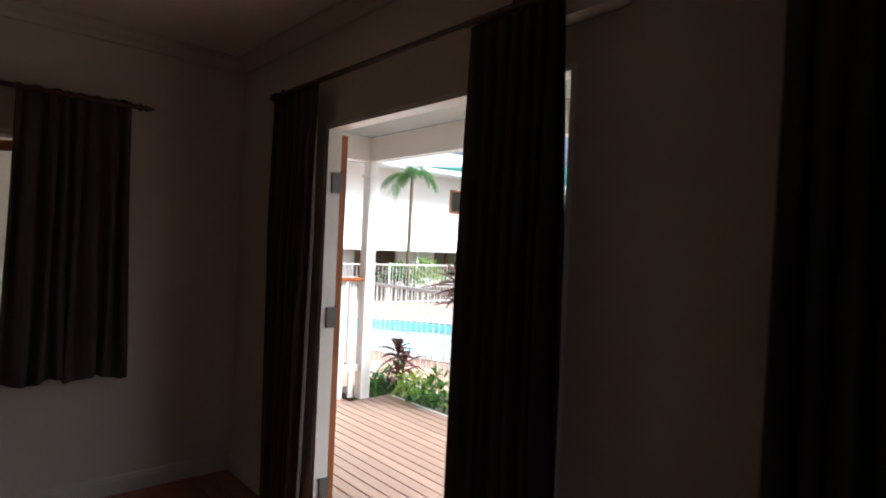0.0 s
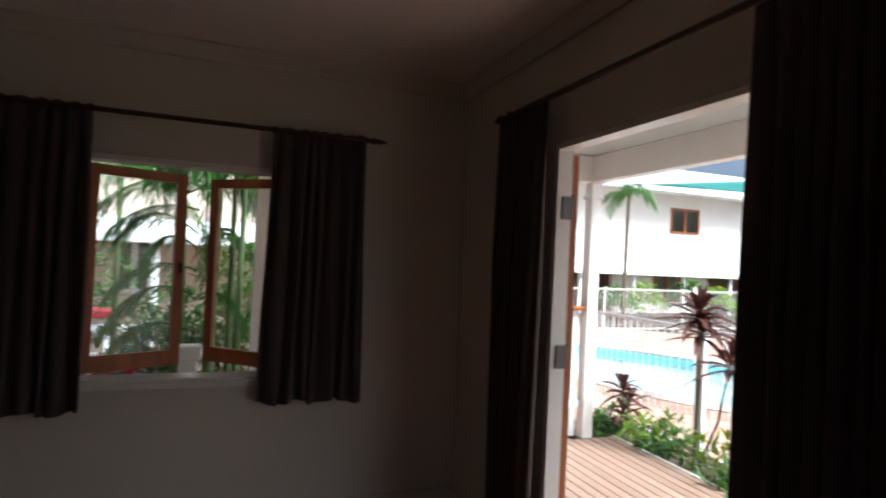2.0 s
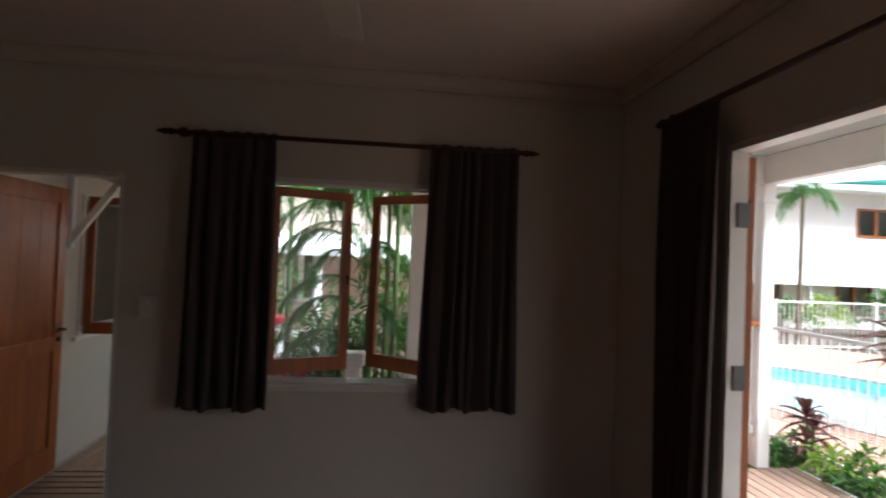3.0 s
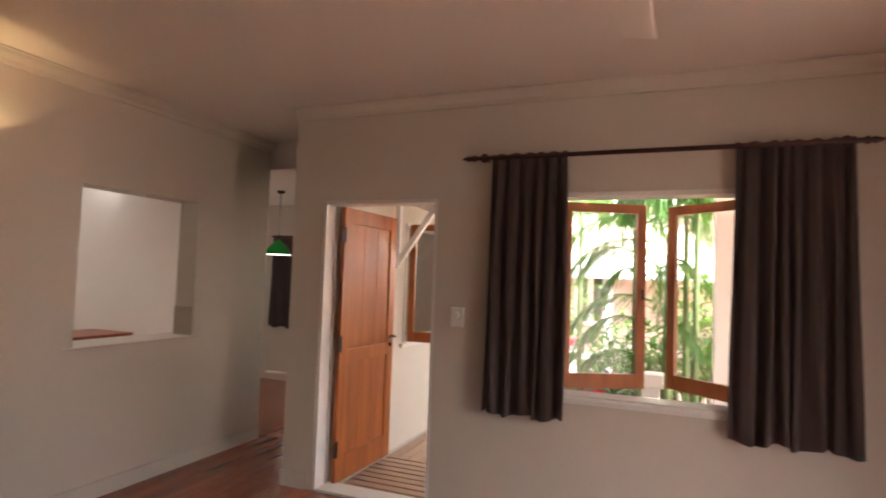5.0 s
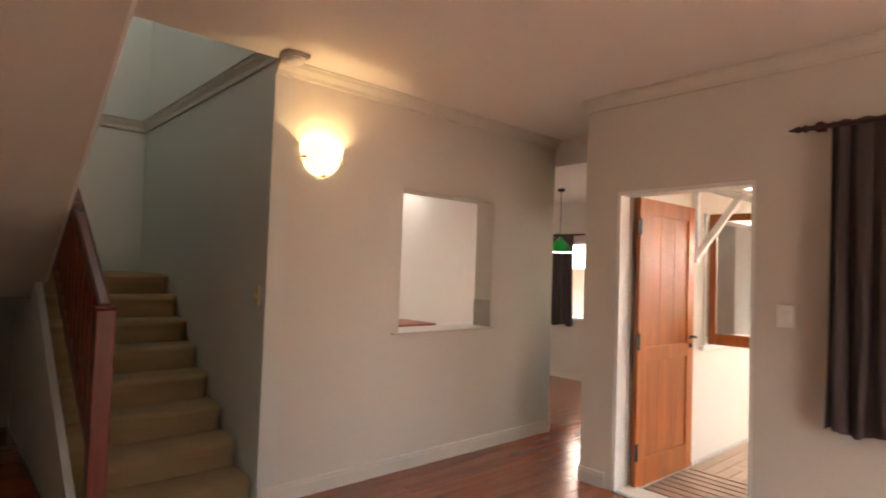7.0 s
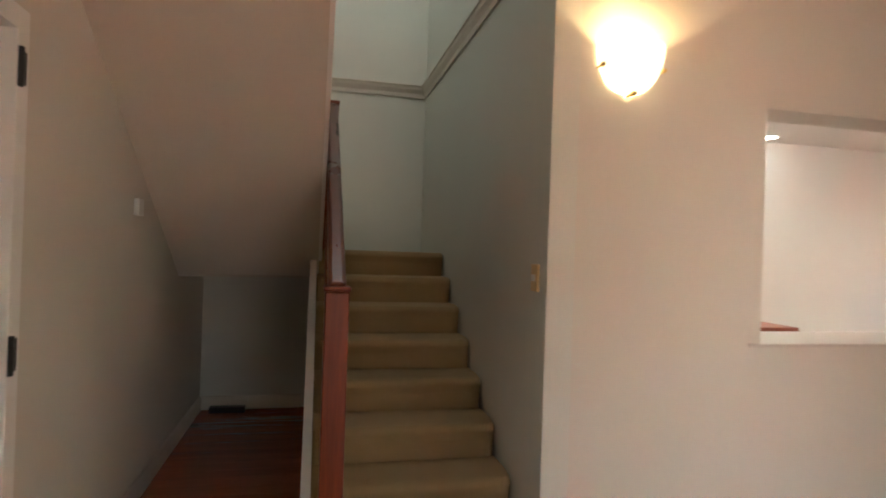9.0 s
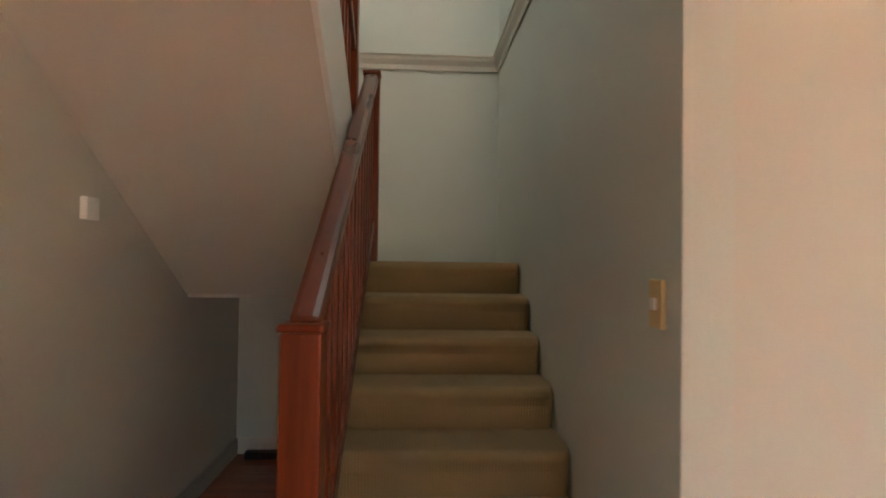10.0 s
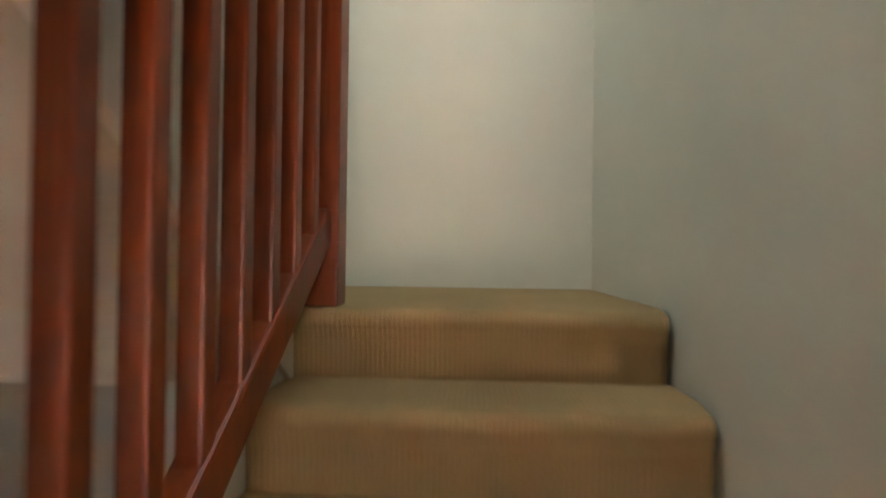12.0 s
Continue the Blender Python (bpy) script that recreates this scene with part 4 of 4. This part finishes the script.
# ---- buildings ----
def house(name, x0, x1, y, depth, z0, storey, label, wall_mat, openings, upper, eave=1.6, sash_mat=None):
    base = holder(name, ((x0 + x1) / 2, y, z0), label, "building")
    wall("wall", "y", y, y + 0.2, x0, x1, z0, z0 + 2 * storey, [(o[0], o[1], z0 + o[2], z0 + o[3]) for o in openings] + [(o[0], o[1], z0 + storey + o[2], z0 + storey + o[3]) for o in upper], wall_mat, base, False)
    boxed("back_wall", (x0, x1, y + depth, y + depth + 0.2, z0, z0 + 2 * storey), wall_mat, base, bevel=0)
    boxed("side_wall", (x0 - 0.2, x0, y, y + depth, z0, z0 + 2 * storey), wall_mat, base, bevel=0)
    boxed("side_wall", (x1, x1 + 0.2, y, y + depth, z0, z0 + 2 * storey), wall_mat, base, bevel=0)
    boxed("storey_floor", (x0, x1, y + 0.2, y + depth, z0 + storey - 0.15, z0 + storey), wall_mat, base, bevel=0)
    boxed("inner_wall", (x0, x1, y + 2.2, y + 2.3, z0, z0 + 2 * storey), PEACH, base, bevel=0)
    bm = bmesh.new()
    zt = z0 + 2 * storey
    pts = [(x0 - 0.8, y - 0.8, zt), (x1 + 0.8, y - 0.8, zt), (x1 + 0.8, y + depth + 0.8, zt), (x0 - 0.8, y + depth + 0.8, zt)]
    lo = [bm.verts.new(p) for p in pts]
    lo2 = [bm.verts.new((p[0], p[1], zt + 0.18)) for p in pts]
    r0, r1 = bm.verts.new((x0 + 2.5, y + depth / 2, zt + 2.0)), bm.verts.new((x1 - 2.5, y + depth / 2, zt + 2.0))
    bm.faces.new(lo)
    for i in range(4):
        bm.faces.new((lo[i], lo[(i + 1) % 4], lo2[(i + 1) % 4], lo2[i]))
    bm.faces.new((lo2[0], lo2[1], r1, r0))
    bm.faces.new((lo2[2], lo2[3], r0, r1))
    bm.faces.new((lo2[1], lo2[2], r1))
    bm.faces.new((lo2[3], lo2[0], r0))
    part("roof", bm, ROOFING, base, "pale sheet metal hip roof")
    if eave:
        bm = bmesh.new()
        zc = z0 + storey - 0.35
        beam_between(bm, ((x0 + x1) / 2, y - eave, zc - 0.3), ((x0 + x1) / 2, y, zc + 0.1), x1 - x0, 0.06)
        part("verandah_roof", bm, ROOFING, base, "pale verandah roof")
        boxed("gutter", (x0, x1, y - eave - 0.1, y - eave, zc - 0.4, zc - 0.26), VERAWHITE, base)
        k = 0
        while x0 + 0.3 + k * 2.6 < x1:
            x = x0 + 0.3 + k * 2.6
            boxed("post", (x - 0.06, x + 0.06, y - eave + 0.05, y - eave + 0.17, z0, zc - 0.3), VERAWHITE, base)
            k += 1
    for o, dz in [(o, storey) for o in upper] + [(o, 0) for o in openings if o[2] > 0.5]:
        a, b, c, d = o[0], o[1], z0 + dz + o[2], z0 + dz + o[3]
        win = holder("window", (a, y, c), "", "")
        win.parent = base
        win.matrix_parent_inverse = base.matrix_basis.inverted()
        for dims in ((a, a + 0.09, c, d), (b - 0.09, b, c, d), ((a + b) / 2 - 0.06, (a + b) / 2 + 0.06, c, d)):
            boxed("frame", (dims[0], dims[1], y - 0.03, y + 0.06, dims[2], dims[3]), sash_mat or SASHWOOD, win)
        for z in (c, d - 0.09):
            boxed("frame", (a, b, y - 0.028, y + 0.058, z, z + 0.09), sash_mat or SASHWOOD, win)
        boxed("pane", (a, b, y + 0.02, y + 0.03, c, d), DARKGLASS, win, bevel=0)
    return base


house("apartment_building", 6.0, 34.0, 16.0, 8.0, -0.7, 2.75, "two-storey cream rendered apartment building with timber windows",
      RENDERWALL, [(11.2, 13.4, 0, 2.2), (15.5, 17.0, 0.9, 2.1), (18.5, 20.6, 0, 2.2), (24, 26, 0, 2.2)], [(16.3, 17.9, 1.1, 2.2), (22.0, 23.6, 1.1, 2.2)], 0.6)
house("neighbour_building", -16.0, 3.0, 9.6, 7.0, -0.3, 2.7, "two-storey cream neighbouring building with white verandah posts",
      NEIGHBOURWALL, [(-9.4, -7.6, 0, 2.1), (-5.9, -4.6, 0, 2.1), (-3.6, -2.9, 0.9, 2.1), (0.4, 1.6, 0.9, 2.1)], [(-7.0, -5.6, 0.9, 2.1), (-2.8, -1.4, 0.9, 2.1)], 1.6, VERAWHITE)

# unseen side verandah roof added to shade the timber door and the casement window
tagged(boxed("unseen_side_verandah_roof", (-3.895, 0.5, 0.13, 2.0, 2.52, 2.6), VERAWHITE, bevel=0.004), "white side verandah ceiling, out of view, added for shade", "ceiling", kind="structure")
post("verandah_post", -1.20, 1.25, GZ, 2.52, 0.14, "square white timber post outside the casement window")

bol = holder("garden_bollard", (-1.70, 1.0, GZ), "short white garden post with a square cap", "post")
boxed("shaft", (-1.76, -1.64, 0.94, 1.06, GZ, 0.80), VERAWHITE, bol, bevel=0.006)
boxed("cap", (-1.79, -1.61, 0.91, 1.09, 0.80, 0.90), VERAWHITE, bol, bevel=0.012)

# low white railing beyond the palms
rail2 = holder("garden_railing", (-3.2, 4.6, GZ), "low white garden railing in front of the neighbouring building", "railing")
for z in (0.15, 0.5):
    boxed("rail", (-6.0, -2.35, 4.57, 4.63, z, z + 0.09), VERAWHITE, rail2)
for x in (-5.9, -4.7, -3.5, -2.4):
    boxed("post", (x - 0.05, x + 0.05, 4.55, 4.65, GZ, 0.64), VERAWHITE, rail2)
bm = bmesh.new()
beam_between(bm, (-3.2, 4.2, -0.2), (-2.3, 4.5, 0.55), 0.05, 0.09)
part("brace", bm, VERAWHITE, rail2)
seat = holder("garden_bench", (-3.6, 5.2, GZ), "dark red garden bench with white legs", "bench")
boxed("seat", (-4.6, -2.8, 5.0, 5.5, 0.62, 0.72), REDFLOWER, seat, bevel=0.02)
for x in (-4.5, -2.9):
    boxed("leg", (x - 0.04, x + 0.04, 5.05, 5.45, GZ, 0.62), VERAWHITE, seat)


# ---- plants ----
def strip(bm, base, d, up, length, width, droop, seg=4, fold=0.0, taper=0.75):
    """One strap leaf that bends under its weight."""
    d, up = Vector(d).normalized(), Vector(up)
    side = d.cross(up)
    side = side.normalized() if side.length > 1e-4 else Vector((1, 0, 0))
    prev = None
    for i in range(seg + 1):
        s = i / seg
        c = Vector(base) + d * length * s - Vector((0, 0, 1)) * droop * length * s * s
        w = width * (0.35 + 1.3 * s * (1 - s) * 2) * (1 - taper * s ** 3) * 0.5
        if i == seg:
            w = 0.001
        row = (bm.verts.new(c - side * w), bm.verts.new(c + Vector((0, 0, -fold * w))), bm.verts.new(c + side * w))
        if prev:
            bm.faces.new((prev[0], prev[1], row[1], row[0]))
            bm.faces.new((prev[1], prev[2], row[2], row[1]))
        prev = row


def frond(bm, base, yaw, pitch, length, droop, n=36, leaf=0.28, curl=0.0):
    """An arching feather leaf: a thin rib with two rows of hanging leaflets."""
    h = Vector((math.cos(yaw), math.sin(yaw), 0))
    side = Vector((-h.y, h.x, 0))
    pts = []
    for i in range(n + 1):
        s = i / n
        pts.append(Vector(base) + h * length * s * math.cos(pitch) * (1 - 0.15 * s) + Vector((0, 0, length * (math.sin(pitch) * s - droop * s * s))) + side * curl * s * s)
    for i in range(0, n, 2):
        rod_between(bm, pts[i], pts[min(n, i + 2)], 0.010 * (1 - 0.8 * i / n) + 0.002, seg=5, cap=False)
    for i in range(4, n + 1):
        s = i / n
        tan = (pts[i] - pts[i - 1]).normalized()
        L = leaf * (0.5 + 1.6 * s * (1 - s) + 0.15) * random.uniform(0.85, 1.12)
        for sg in (-1, 1):
            dd = (tan * 0.75 + side * sg * random.uniform(0.35, 0.7) + Vector((0, 0, random.uniform(-0.55, 0.1)))).normalized()
            strip(bm, pts[i], dd, (0, 0, 1), L, 0.017, 0.45, 4, 0.5)


def palm(name, x, y, z0, stems, crown_z, fronds, length, label, lean=0.05, seed=1, pitch=(0.5, 1.25), extra=(), leaf=0.28, rad=0.035):
    random.seed(seed)
    base = holder(name, (x, y, z0), label, "palm")
    tops = []
    for k in range(stems):
        a = 2 * math.pi * k / max(1, stems) + seed
        off = 0.0 if stems == 1 else 0.13
        b = Vector((x + off * math.cos(a), y + off * math.sin(a), z0))
        t = Vector((b.x + lean * math.cos(a) * 3, b.y + lean * math.sin(a) * 3, crown_z * random.uniform(0.9, 1.06)))
        bm = bmesh.new()
        n = 10
        for i in range(n):
            p, q = b.lerp(t, i / n), b.lerp(t, (i + 1) / n)
            rod_between(bm, p, q, rad * (1.12 - 0.35 * i / n), rad * (1.0 - 0.35 * i / n), 10, False)
        part("trunk", bm, PALMSTEM if stems > 1 else STEM, base)
        tops.append(t)
    bm = bmesh.new()
    for k in range(fronds):
        t = tops[k % len(tops)]
        a = 2.4 * k + seed + random.uniform(-0.3, 0.3)
        frond(bm, t, a, random.uniform(*pitch), length * random.uniform(0.8, 1.1), random.uniform(0.45, 0.9), leaf=leaf)
    for e in extra:
        frond(bm, *e)
    part("crown", bm, PALMLEAF, base, "arching green feather fronds")
    return base


palm("cane_palm", -1.74, 2.6, GZ, 2, 2.25, 13, 1.5, "clumping cane palm with green ringed stems and arching fronds", 0.012, 3, (0.5, 1.2),
     extra=(((-1.75, 2.6, 1.38), math.pi + 0.15, 0.42, 0.95, 0.62, 46, 0.26, 0.0), ((-1.75, 2.65, 1.98), math.pi + 0.3, 0.25, 0.95, 0.5, 46, 0.26, 0.0),
            ((-1.8, 2.5, 0.8), math.pi - 0.2, 0.5, 1.0, 0.75, 46, 0.26, 0.0), ((-1.7, 2.6, 1.7), 0.5, 0.5, 0.8, 0.7, 40, 0.24, 0.0),
            ((-1.75, 2.55, 1.6), math.pi - 0.5, 0.7, 0.9, 0.8, 40, 0.24, 0.0), ((-1.7, 2.55, 1.1), -0.6, 0.6, 0.7, 0.8, 30, 0.22, 0.0),
            ((-1.68, 2.35, 2.55), -1.5, -1.2, 1.3, 0.05, 46, 0.2, 0.0), ((-1.76, 2.45, 1.75), math.pi - 0.1, 0.75, 1.1, 0.75, 46, 0.26, 0.0),
            ((-1.76, 2.45, 1.15), math.pi + 0.2, 0.55, 1.0, 0.8, 46, 0.26, 0.0), ((-1.74, 2.5, 2.2), math.pi + 0.05, 0.3, 1.1, 0.55, 46, 0.28, 0.0)), rad=0.055)
palm("cane_palm", -1.38, 2.8, GZ, 2, 2.35, 12, 1.3, "clumping cane palm with green ringed stems and arching fronds", 0.012, 5, (0.3, 1.2),
     extra=(((-1.38, 2.8, 1.5), -0.4, 0.6, 0.8, 0.8, 40, 0.24, 0.0), ((-1.38, 2.8, 1.75), 2.2, 0.6, 0.8, 0.8, 40, 0.24, 0.0)))
palm("cane_palm", -2.65, 3.9, GZ, 2, 2.6, 12, 1.5, "tall cane palm with arching fronds near the railing", 0.03, 8, (0.2, 1.0))
palm("tall_palm", 11.0, 12.2, GZ, 1, 4.15, 13, 1.35, "slender tall palm beyond the pool", 0.02, 11, (0.1, 1.1), leaf=0.4, rad=0.07)


def cordyline(name, x, y, z0, heads, label, seed, leaf_len=0.34, material=REDLEAF):
    random.seed(seed)
    base = holder(name, (x, y, z0), label, "plant")
    lf = bmesh.new()
    for hx, hy, hz, n in heads:
        bm = bmesh.new()
        p, q = Vector((x, y, z0)), Vector((x + hx, y + hy, hz))
        m = p.lerp(q, 0.5) + Vector((hx * 0.2, hy * 0.2, 0))
        rod_between(bm, p, m, 0.014, 0.012, 8)
        rod_between(bm, m, q, 0.012, 0.010, 8)
        part("stem", bm, STEM, base)
        for k in range(n):
            a, el = 2.399 * k + seed, 1.35 - 1.5 * k / n
            d = (math.cos(a) * math.cos(el), math.sin(a) * math.cos(el), math.sin(el))
            strip(lf, q - Vector((0, 0, 0.12 * k / n)), d, (0, 0, 1) if el < 1.2 else (1, 0, 0), leaf_len * random.uniform(0.7, 1.2), 0.08, random.uniform(0.25, 0.75), 5, 0.5)
    part("foliage", lf, material, base, "broad strap leaves")
    return base


cordyline("cordyline", 2.55, 1.48, GZ, [(0, 0, 0.36, 18), (-0.1, -0.12, 0.12, 10), (0.14, 0.06, 0.2, 10)], "red-leaved cordyline plant in the garden bed", 2, 0.30)
cordyline("cordyline", 2.62, 0.55, GZ, [(0, 0.0, 1.26, 30), (0.02, -0.02, 1.10, 18), (0.10, -0.28, 0.86, 16)], "tall dark red cordyline plant in the garden bed", 4, 0.40)
cordyline("cordyline", 2.75, -0.15, GZ, [(0, 0, 0.75, 18), (0.1, 0.15, 0.55, 12)], "dark red cordyline plant in the garden bed", 6, 0.34)


def shrub(name, x, y, z0, r, h, n, material, label, seed, leaf=0.16, wide=0.05):
    random.seed(seed)
    base = holder(name, (x, y, z0), label, "plant")
    st, bm = bmesh.new(), bmesh.new()
    for k in range(n):
        a, s = random.uniform(0, 6.283), random.random() ** 0.6
        q = Vector((x + r * s * math.cos(a), y + r * s * math.sin(a), z0 + h * (1 - 0.55 * s * s) * random.uniform(0.45, 1.0)))
        if k % 5 == 0:
            rod_between(st, (x + r * 0.25 * s * math.cos(a), y + r * 0.25 * s * math.sin(a), z0), q, 0.006, 0.003, 5)
        for j in range(3):
            b, el = random.uniform(0, 6.283), random.uniform(-0.2, 1.2)
            strip(bm, q, (math.cos(b) * math.cos(el), math.sin(b) * math.cos(el), math.sin(el)), (0, 0, 1), leaf * random.uniform(0.7, 1.3), wide * random.uniform(0.8, 1.2), 0.35, 3, 0.4)
    part("stem", st, STEM, base)
    part("foliage", bm, material, base)
    return base


bed = ((2.25, 1.45, 0.20, 0.42, LEAF), (2.45, 1.05, 0.26, 0.5, LIMELEAF), (2.3, 0.62, 0.26, 0.46, LEAF), (2.7, 1.0, 0.25, 0.5, LEAF), (2.5, 0.2, 0.28, 0.55, LIMELEAF),
       (2.35, -0.2, 0.28, 0.5, LEAF), (2.75, -0.6, 0.3, 0.7, LEAF), (2.4, -0.9, 0.3, 0.6, LIMELEAF), (2.7, 1.75, 0.22, 0.4, LEAF), (2.6, -1.6, 0.35, 0.8, LEAF))
for k, (x, y, r, h, mat_) in enumerate(bed):
    shrub("garden_shrub", x, y, GZ, r, h, 36, mat_, "lime green leafy shrub in the garden bed" if mat_ is LIMELEAF else "green leafy shrub in the garden bed", 20 + k, 0.19, 0.04)
tagged(boxed("garden_bed", (2.10, 2.95, -4.4, 2.2, GZ - 0.05, GZ + 0.1), GROUND, bevel=0.03), "dark mulched garden bed beside the deck", "garden bed", kind="structure")
for k, (x, y) in enumerate(((-2.15, 2.1), (-1.75, 2.0), (-2.5, 2.5))):
    shrub("bromeliad_bed", x, y, GZ, 0.3, 0.85, 60, REDFLOWER if k != 1 else LEAF, "red leafy bedding plants below the casement window", 40 + k, 0.2)
shrub("garden_shrub", -1.3, 3.6, GZ, 0.75, 2.1, 320, LEAF, "green shrub behind the cane palms", 50, 0.2)
cordyline("agave", -2.12, 2.75, GZ, [(0, 0, 0.42, 26)], "grey-green strap-leaved plant below the casement window", 9, 0.75, GREYLEAF)
shrub("garden_shrub", -2.1, 4.0, GZ, 0.75, 1.5, 260, LEAF, "green shrub behind the cane palms", 51, 0.2)
shrub("garden_shrub", -0.6, 3.4, GZ, 0.7, 2.2, 260, LEAF, "green shrub behind the cane palms", 52, 0.2)
for k, x in enumerate((11.5, 13.2, 15.0, 16.8, 18.6)):
    shrub("hedge_shrub", x, 13.4 + 0.4 * (k % 2), GZ, 0.8, 1.25 + 0.2 * (k % 3), 120, LIMELEAF if k % 2 else LEAF, "green shrub in front of the apartment building", 60 + k, 0.3, 0.09)
for k, (x, y, h, r) in enumerate(((-3.1, 3.3, 2.6, 0.5), (-2.9, 6.2, 2.0, 0.8), (-3.55, 3.7, 2.8, 0.4))):
    shrub("garden_shrub", x, y, GZ, r, h, 120, LEAF, "green shrub near the side deck", 70 + k, 0.2)

# shade sail beyond the pool, held by slim posts
sail = holder("shade_sail", (8.0, 4.0, GZ), "dark green triangular shade sail on posts", "shade sail")
A, B, C = Vector((7.8, 7.6, 3.62)), Vector((9.0, 0.4, 3.15)), Vector((5.9, 1.6, 2.62))
bm = bmesh.new()
n = 8
vs = {}
for i in range(n + 1):
    for j in range(n + 1 - i):
        a, b = i / n, j / n
        c = 1 - a - b
        vs[i, j] = bm.verts.new(A * a + B * b + C * c - Vector((0, 0, 2.2 * a * b * c)))
for i in range(n):
    for j in range(n - i):
        bm.faces.new((vs[i, j], vs[i + 1, j], vs[i, j + 1]))
        if j < n - i - 1:
            bm.faces.new((vs[i + 1, j], vs[i + 1, j + 1], vs[i, j + 1]))
cl = part("cloth", bm, SAIL, sail, smooth=True)
cl.modifiers.new("cloth", "SOLIDIFY").thickness = 0.006
for p in (B, C):
    bm = bmesh.new()
    rod_between(bm, (p.x, p.y, GZ), p, 0.035)
    part("post", bm, FENCEWHITE, sail)
bm = bmesh.new()
rod_between(bm, A, (7.6, 16.0, 4.6), 0.006, seg=6)
part("cable", bm, GREYMETAL, sail)

# ---- paving round the pool ----
paving = holder("paving", (PXC, PYC, GZ), "terracotta brick paving round the pool", "paving", kind="structure")
bm = bmesh.new()
rows = [[bm.verts.new((*rim(k, N, g), z)) for k in range(N)] for g, z in ((0.31, GZ + 0.005), (0.31, GZ + 0.03), (4.2, GZ + 0.03), (4.2, GZ + 0.005))]
for i in range(3):
    p, q = rows[i], rows[i + 1]
    for k in range(N):
        bm.faces.new((p[k], p[(k + 1) % N], q[(k + 1) % N], q[k]))
part("bed", bm, PAVER, paving)
bm = bmesh.new()
box(bm, -0.115, 0.115, -0.055, 0.055, 0, 0.022, 0)
brick_me = mesh_from("brick", bm)
brick_me.materials.append(PAVER)
for g in (0.42, 0.54, 0.66):
    for k in range(120):
        a = k / 120 * N
        if not 20 < k < 115:
            continue
        x, y = rim(a, N, g)
        x2, y2 = rim(a + 0.05, N, g)
        piece("brick", brick_me, paving, Matrix.Translation((x, y, GZ + 0.016)) @ Matrix.Rotation(math.atan2(y2 - y, x2 - x), 4, "Z"))

# ---- boards ----
_boards = {}


def board_mesh(name, w, length, t, material, along):
    key = (name, round(length, 2), along)
    if key not in _boards:
        bm = bmesh.new()
        if along == "y":
            box(bm, -w / 2, w / 2, 0, length, -t, 0)
        else:
            box(bm, 0, length, -w / 2, w / 2, -t, 0)
        es = [e for e in bm.edges if all(v.co.z > -1e-4 for v in e.verts)]
        bmesh.ops.bevel(bm, geom=es, offset=0.0022, segments=1, affect="EDGES")
        me = mesh_from(name, bm)
        me.materials.append(material)
        _boards[key] = me
    return _boards[key]


random.seed(7)
W = 0.128
for x0, x1, y0, y1 in ((-5.247, 0.0, -6.2, 0.0), (-5.127, -4.03, 0.0, 0.95), (-8.0, -4.03, 0.95, 3.3), (-8.0, -5.247, -3.865, -2.998), (-8.0, -5.247, -1.91, 0.95)):
    nx = max(1, round((x1 - x0) / W))
    w = (x1 - x0) / nx
    for i in range(nx):
        y = y0
        first = True
        while y < y1 - 1e-3:
            L = random.choice((2.7, 3.3, 3.9)) if not first else random.choice((1.2, 1.8, 2.4, 3.0))
            first = False
            L = min(L, y1 - y)
            if y1 - y - L < 0.25:
                L = y1 - y
            piece("floorboard", board_mesh("floorboard", w - 0.0012, L - 0.001, 0.022, FLOORWOOD, "y"), floor, Matrix.Translation((x0 + (i + 0.5) * w, y, 0)))
            y += L
for i in range(21):
    x = 0.10 + (i + 0.5) * 0.0985
    cut = random.uniform(-2.6, -1.4)
    for y0, y1 in ((-4.5, cut), (cut, 1.12)):
        piece("deck_board", board_mesh("deck_board", 0.088, y1 - y0 - 0.003, 0.03, DECKWOOD, "y"), deck, Matrix.Translation((x, y0, DZ)))
for i in range(9):
    piece("deck_board", board_mesh("side_deck_board", 0.078, 1.5, 0.03, DECKWOOD_X, "x"), deck2, Matrix.Translation((-3.895, 0.215 + i * 0.1, DZ)))
for i in range(14):
    piece("deck_board", board_mesh("side_deck_board_far", 0.098, 1.95, 0.03, DECKWOOD_X, "y"), deck2, Matrix.Translation((-3.84 + i * 0.102, 1.08, DZ)))
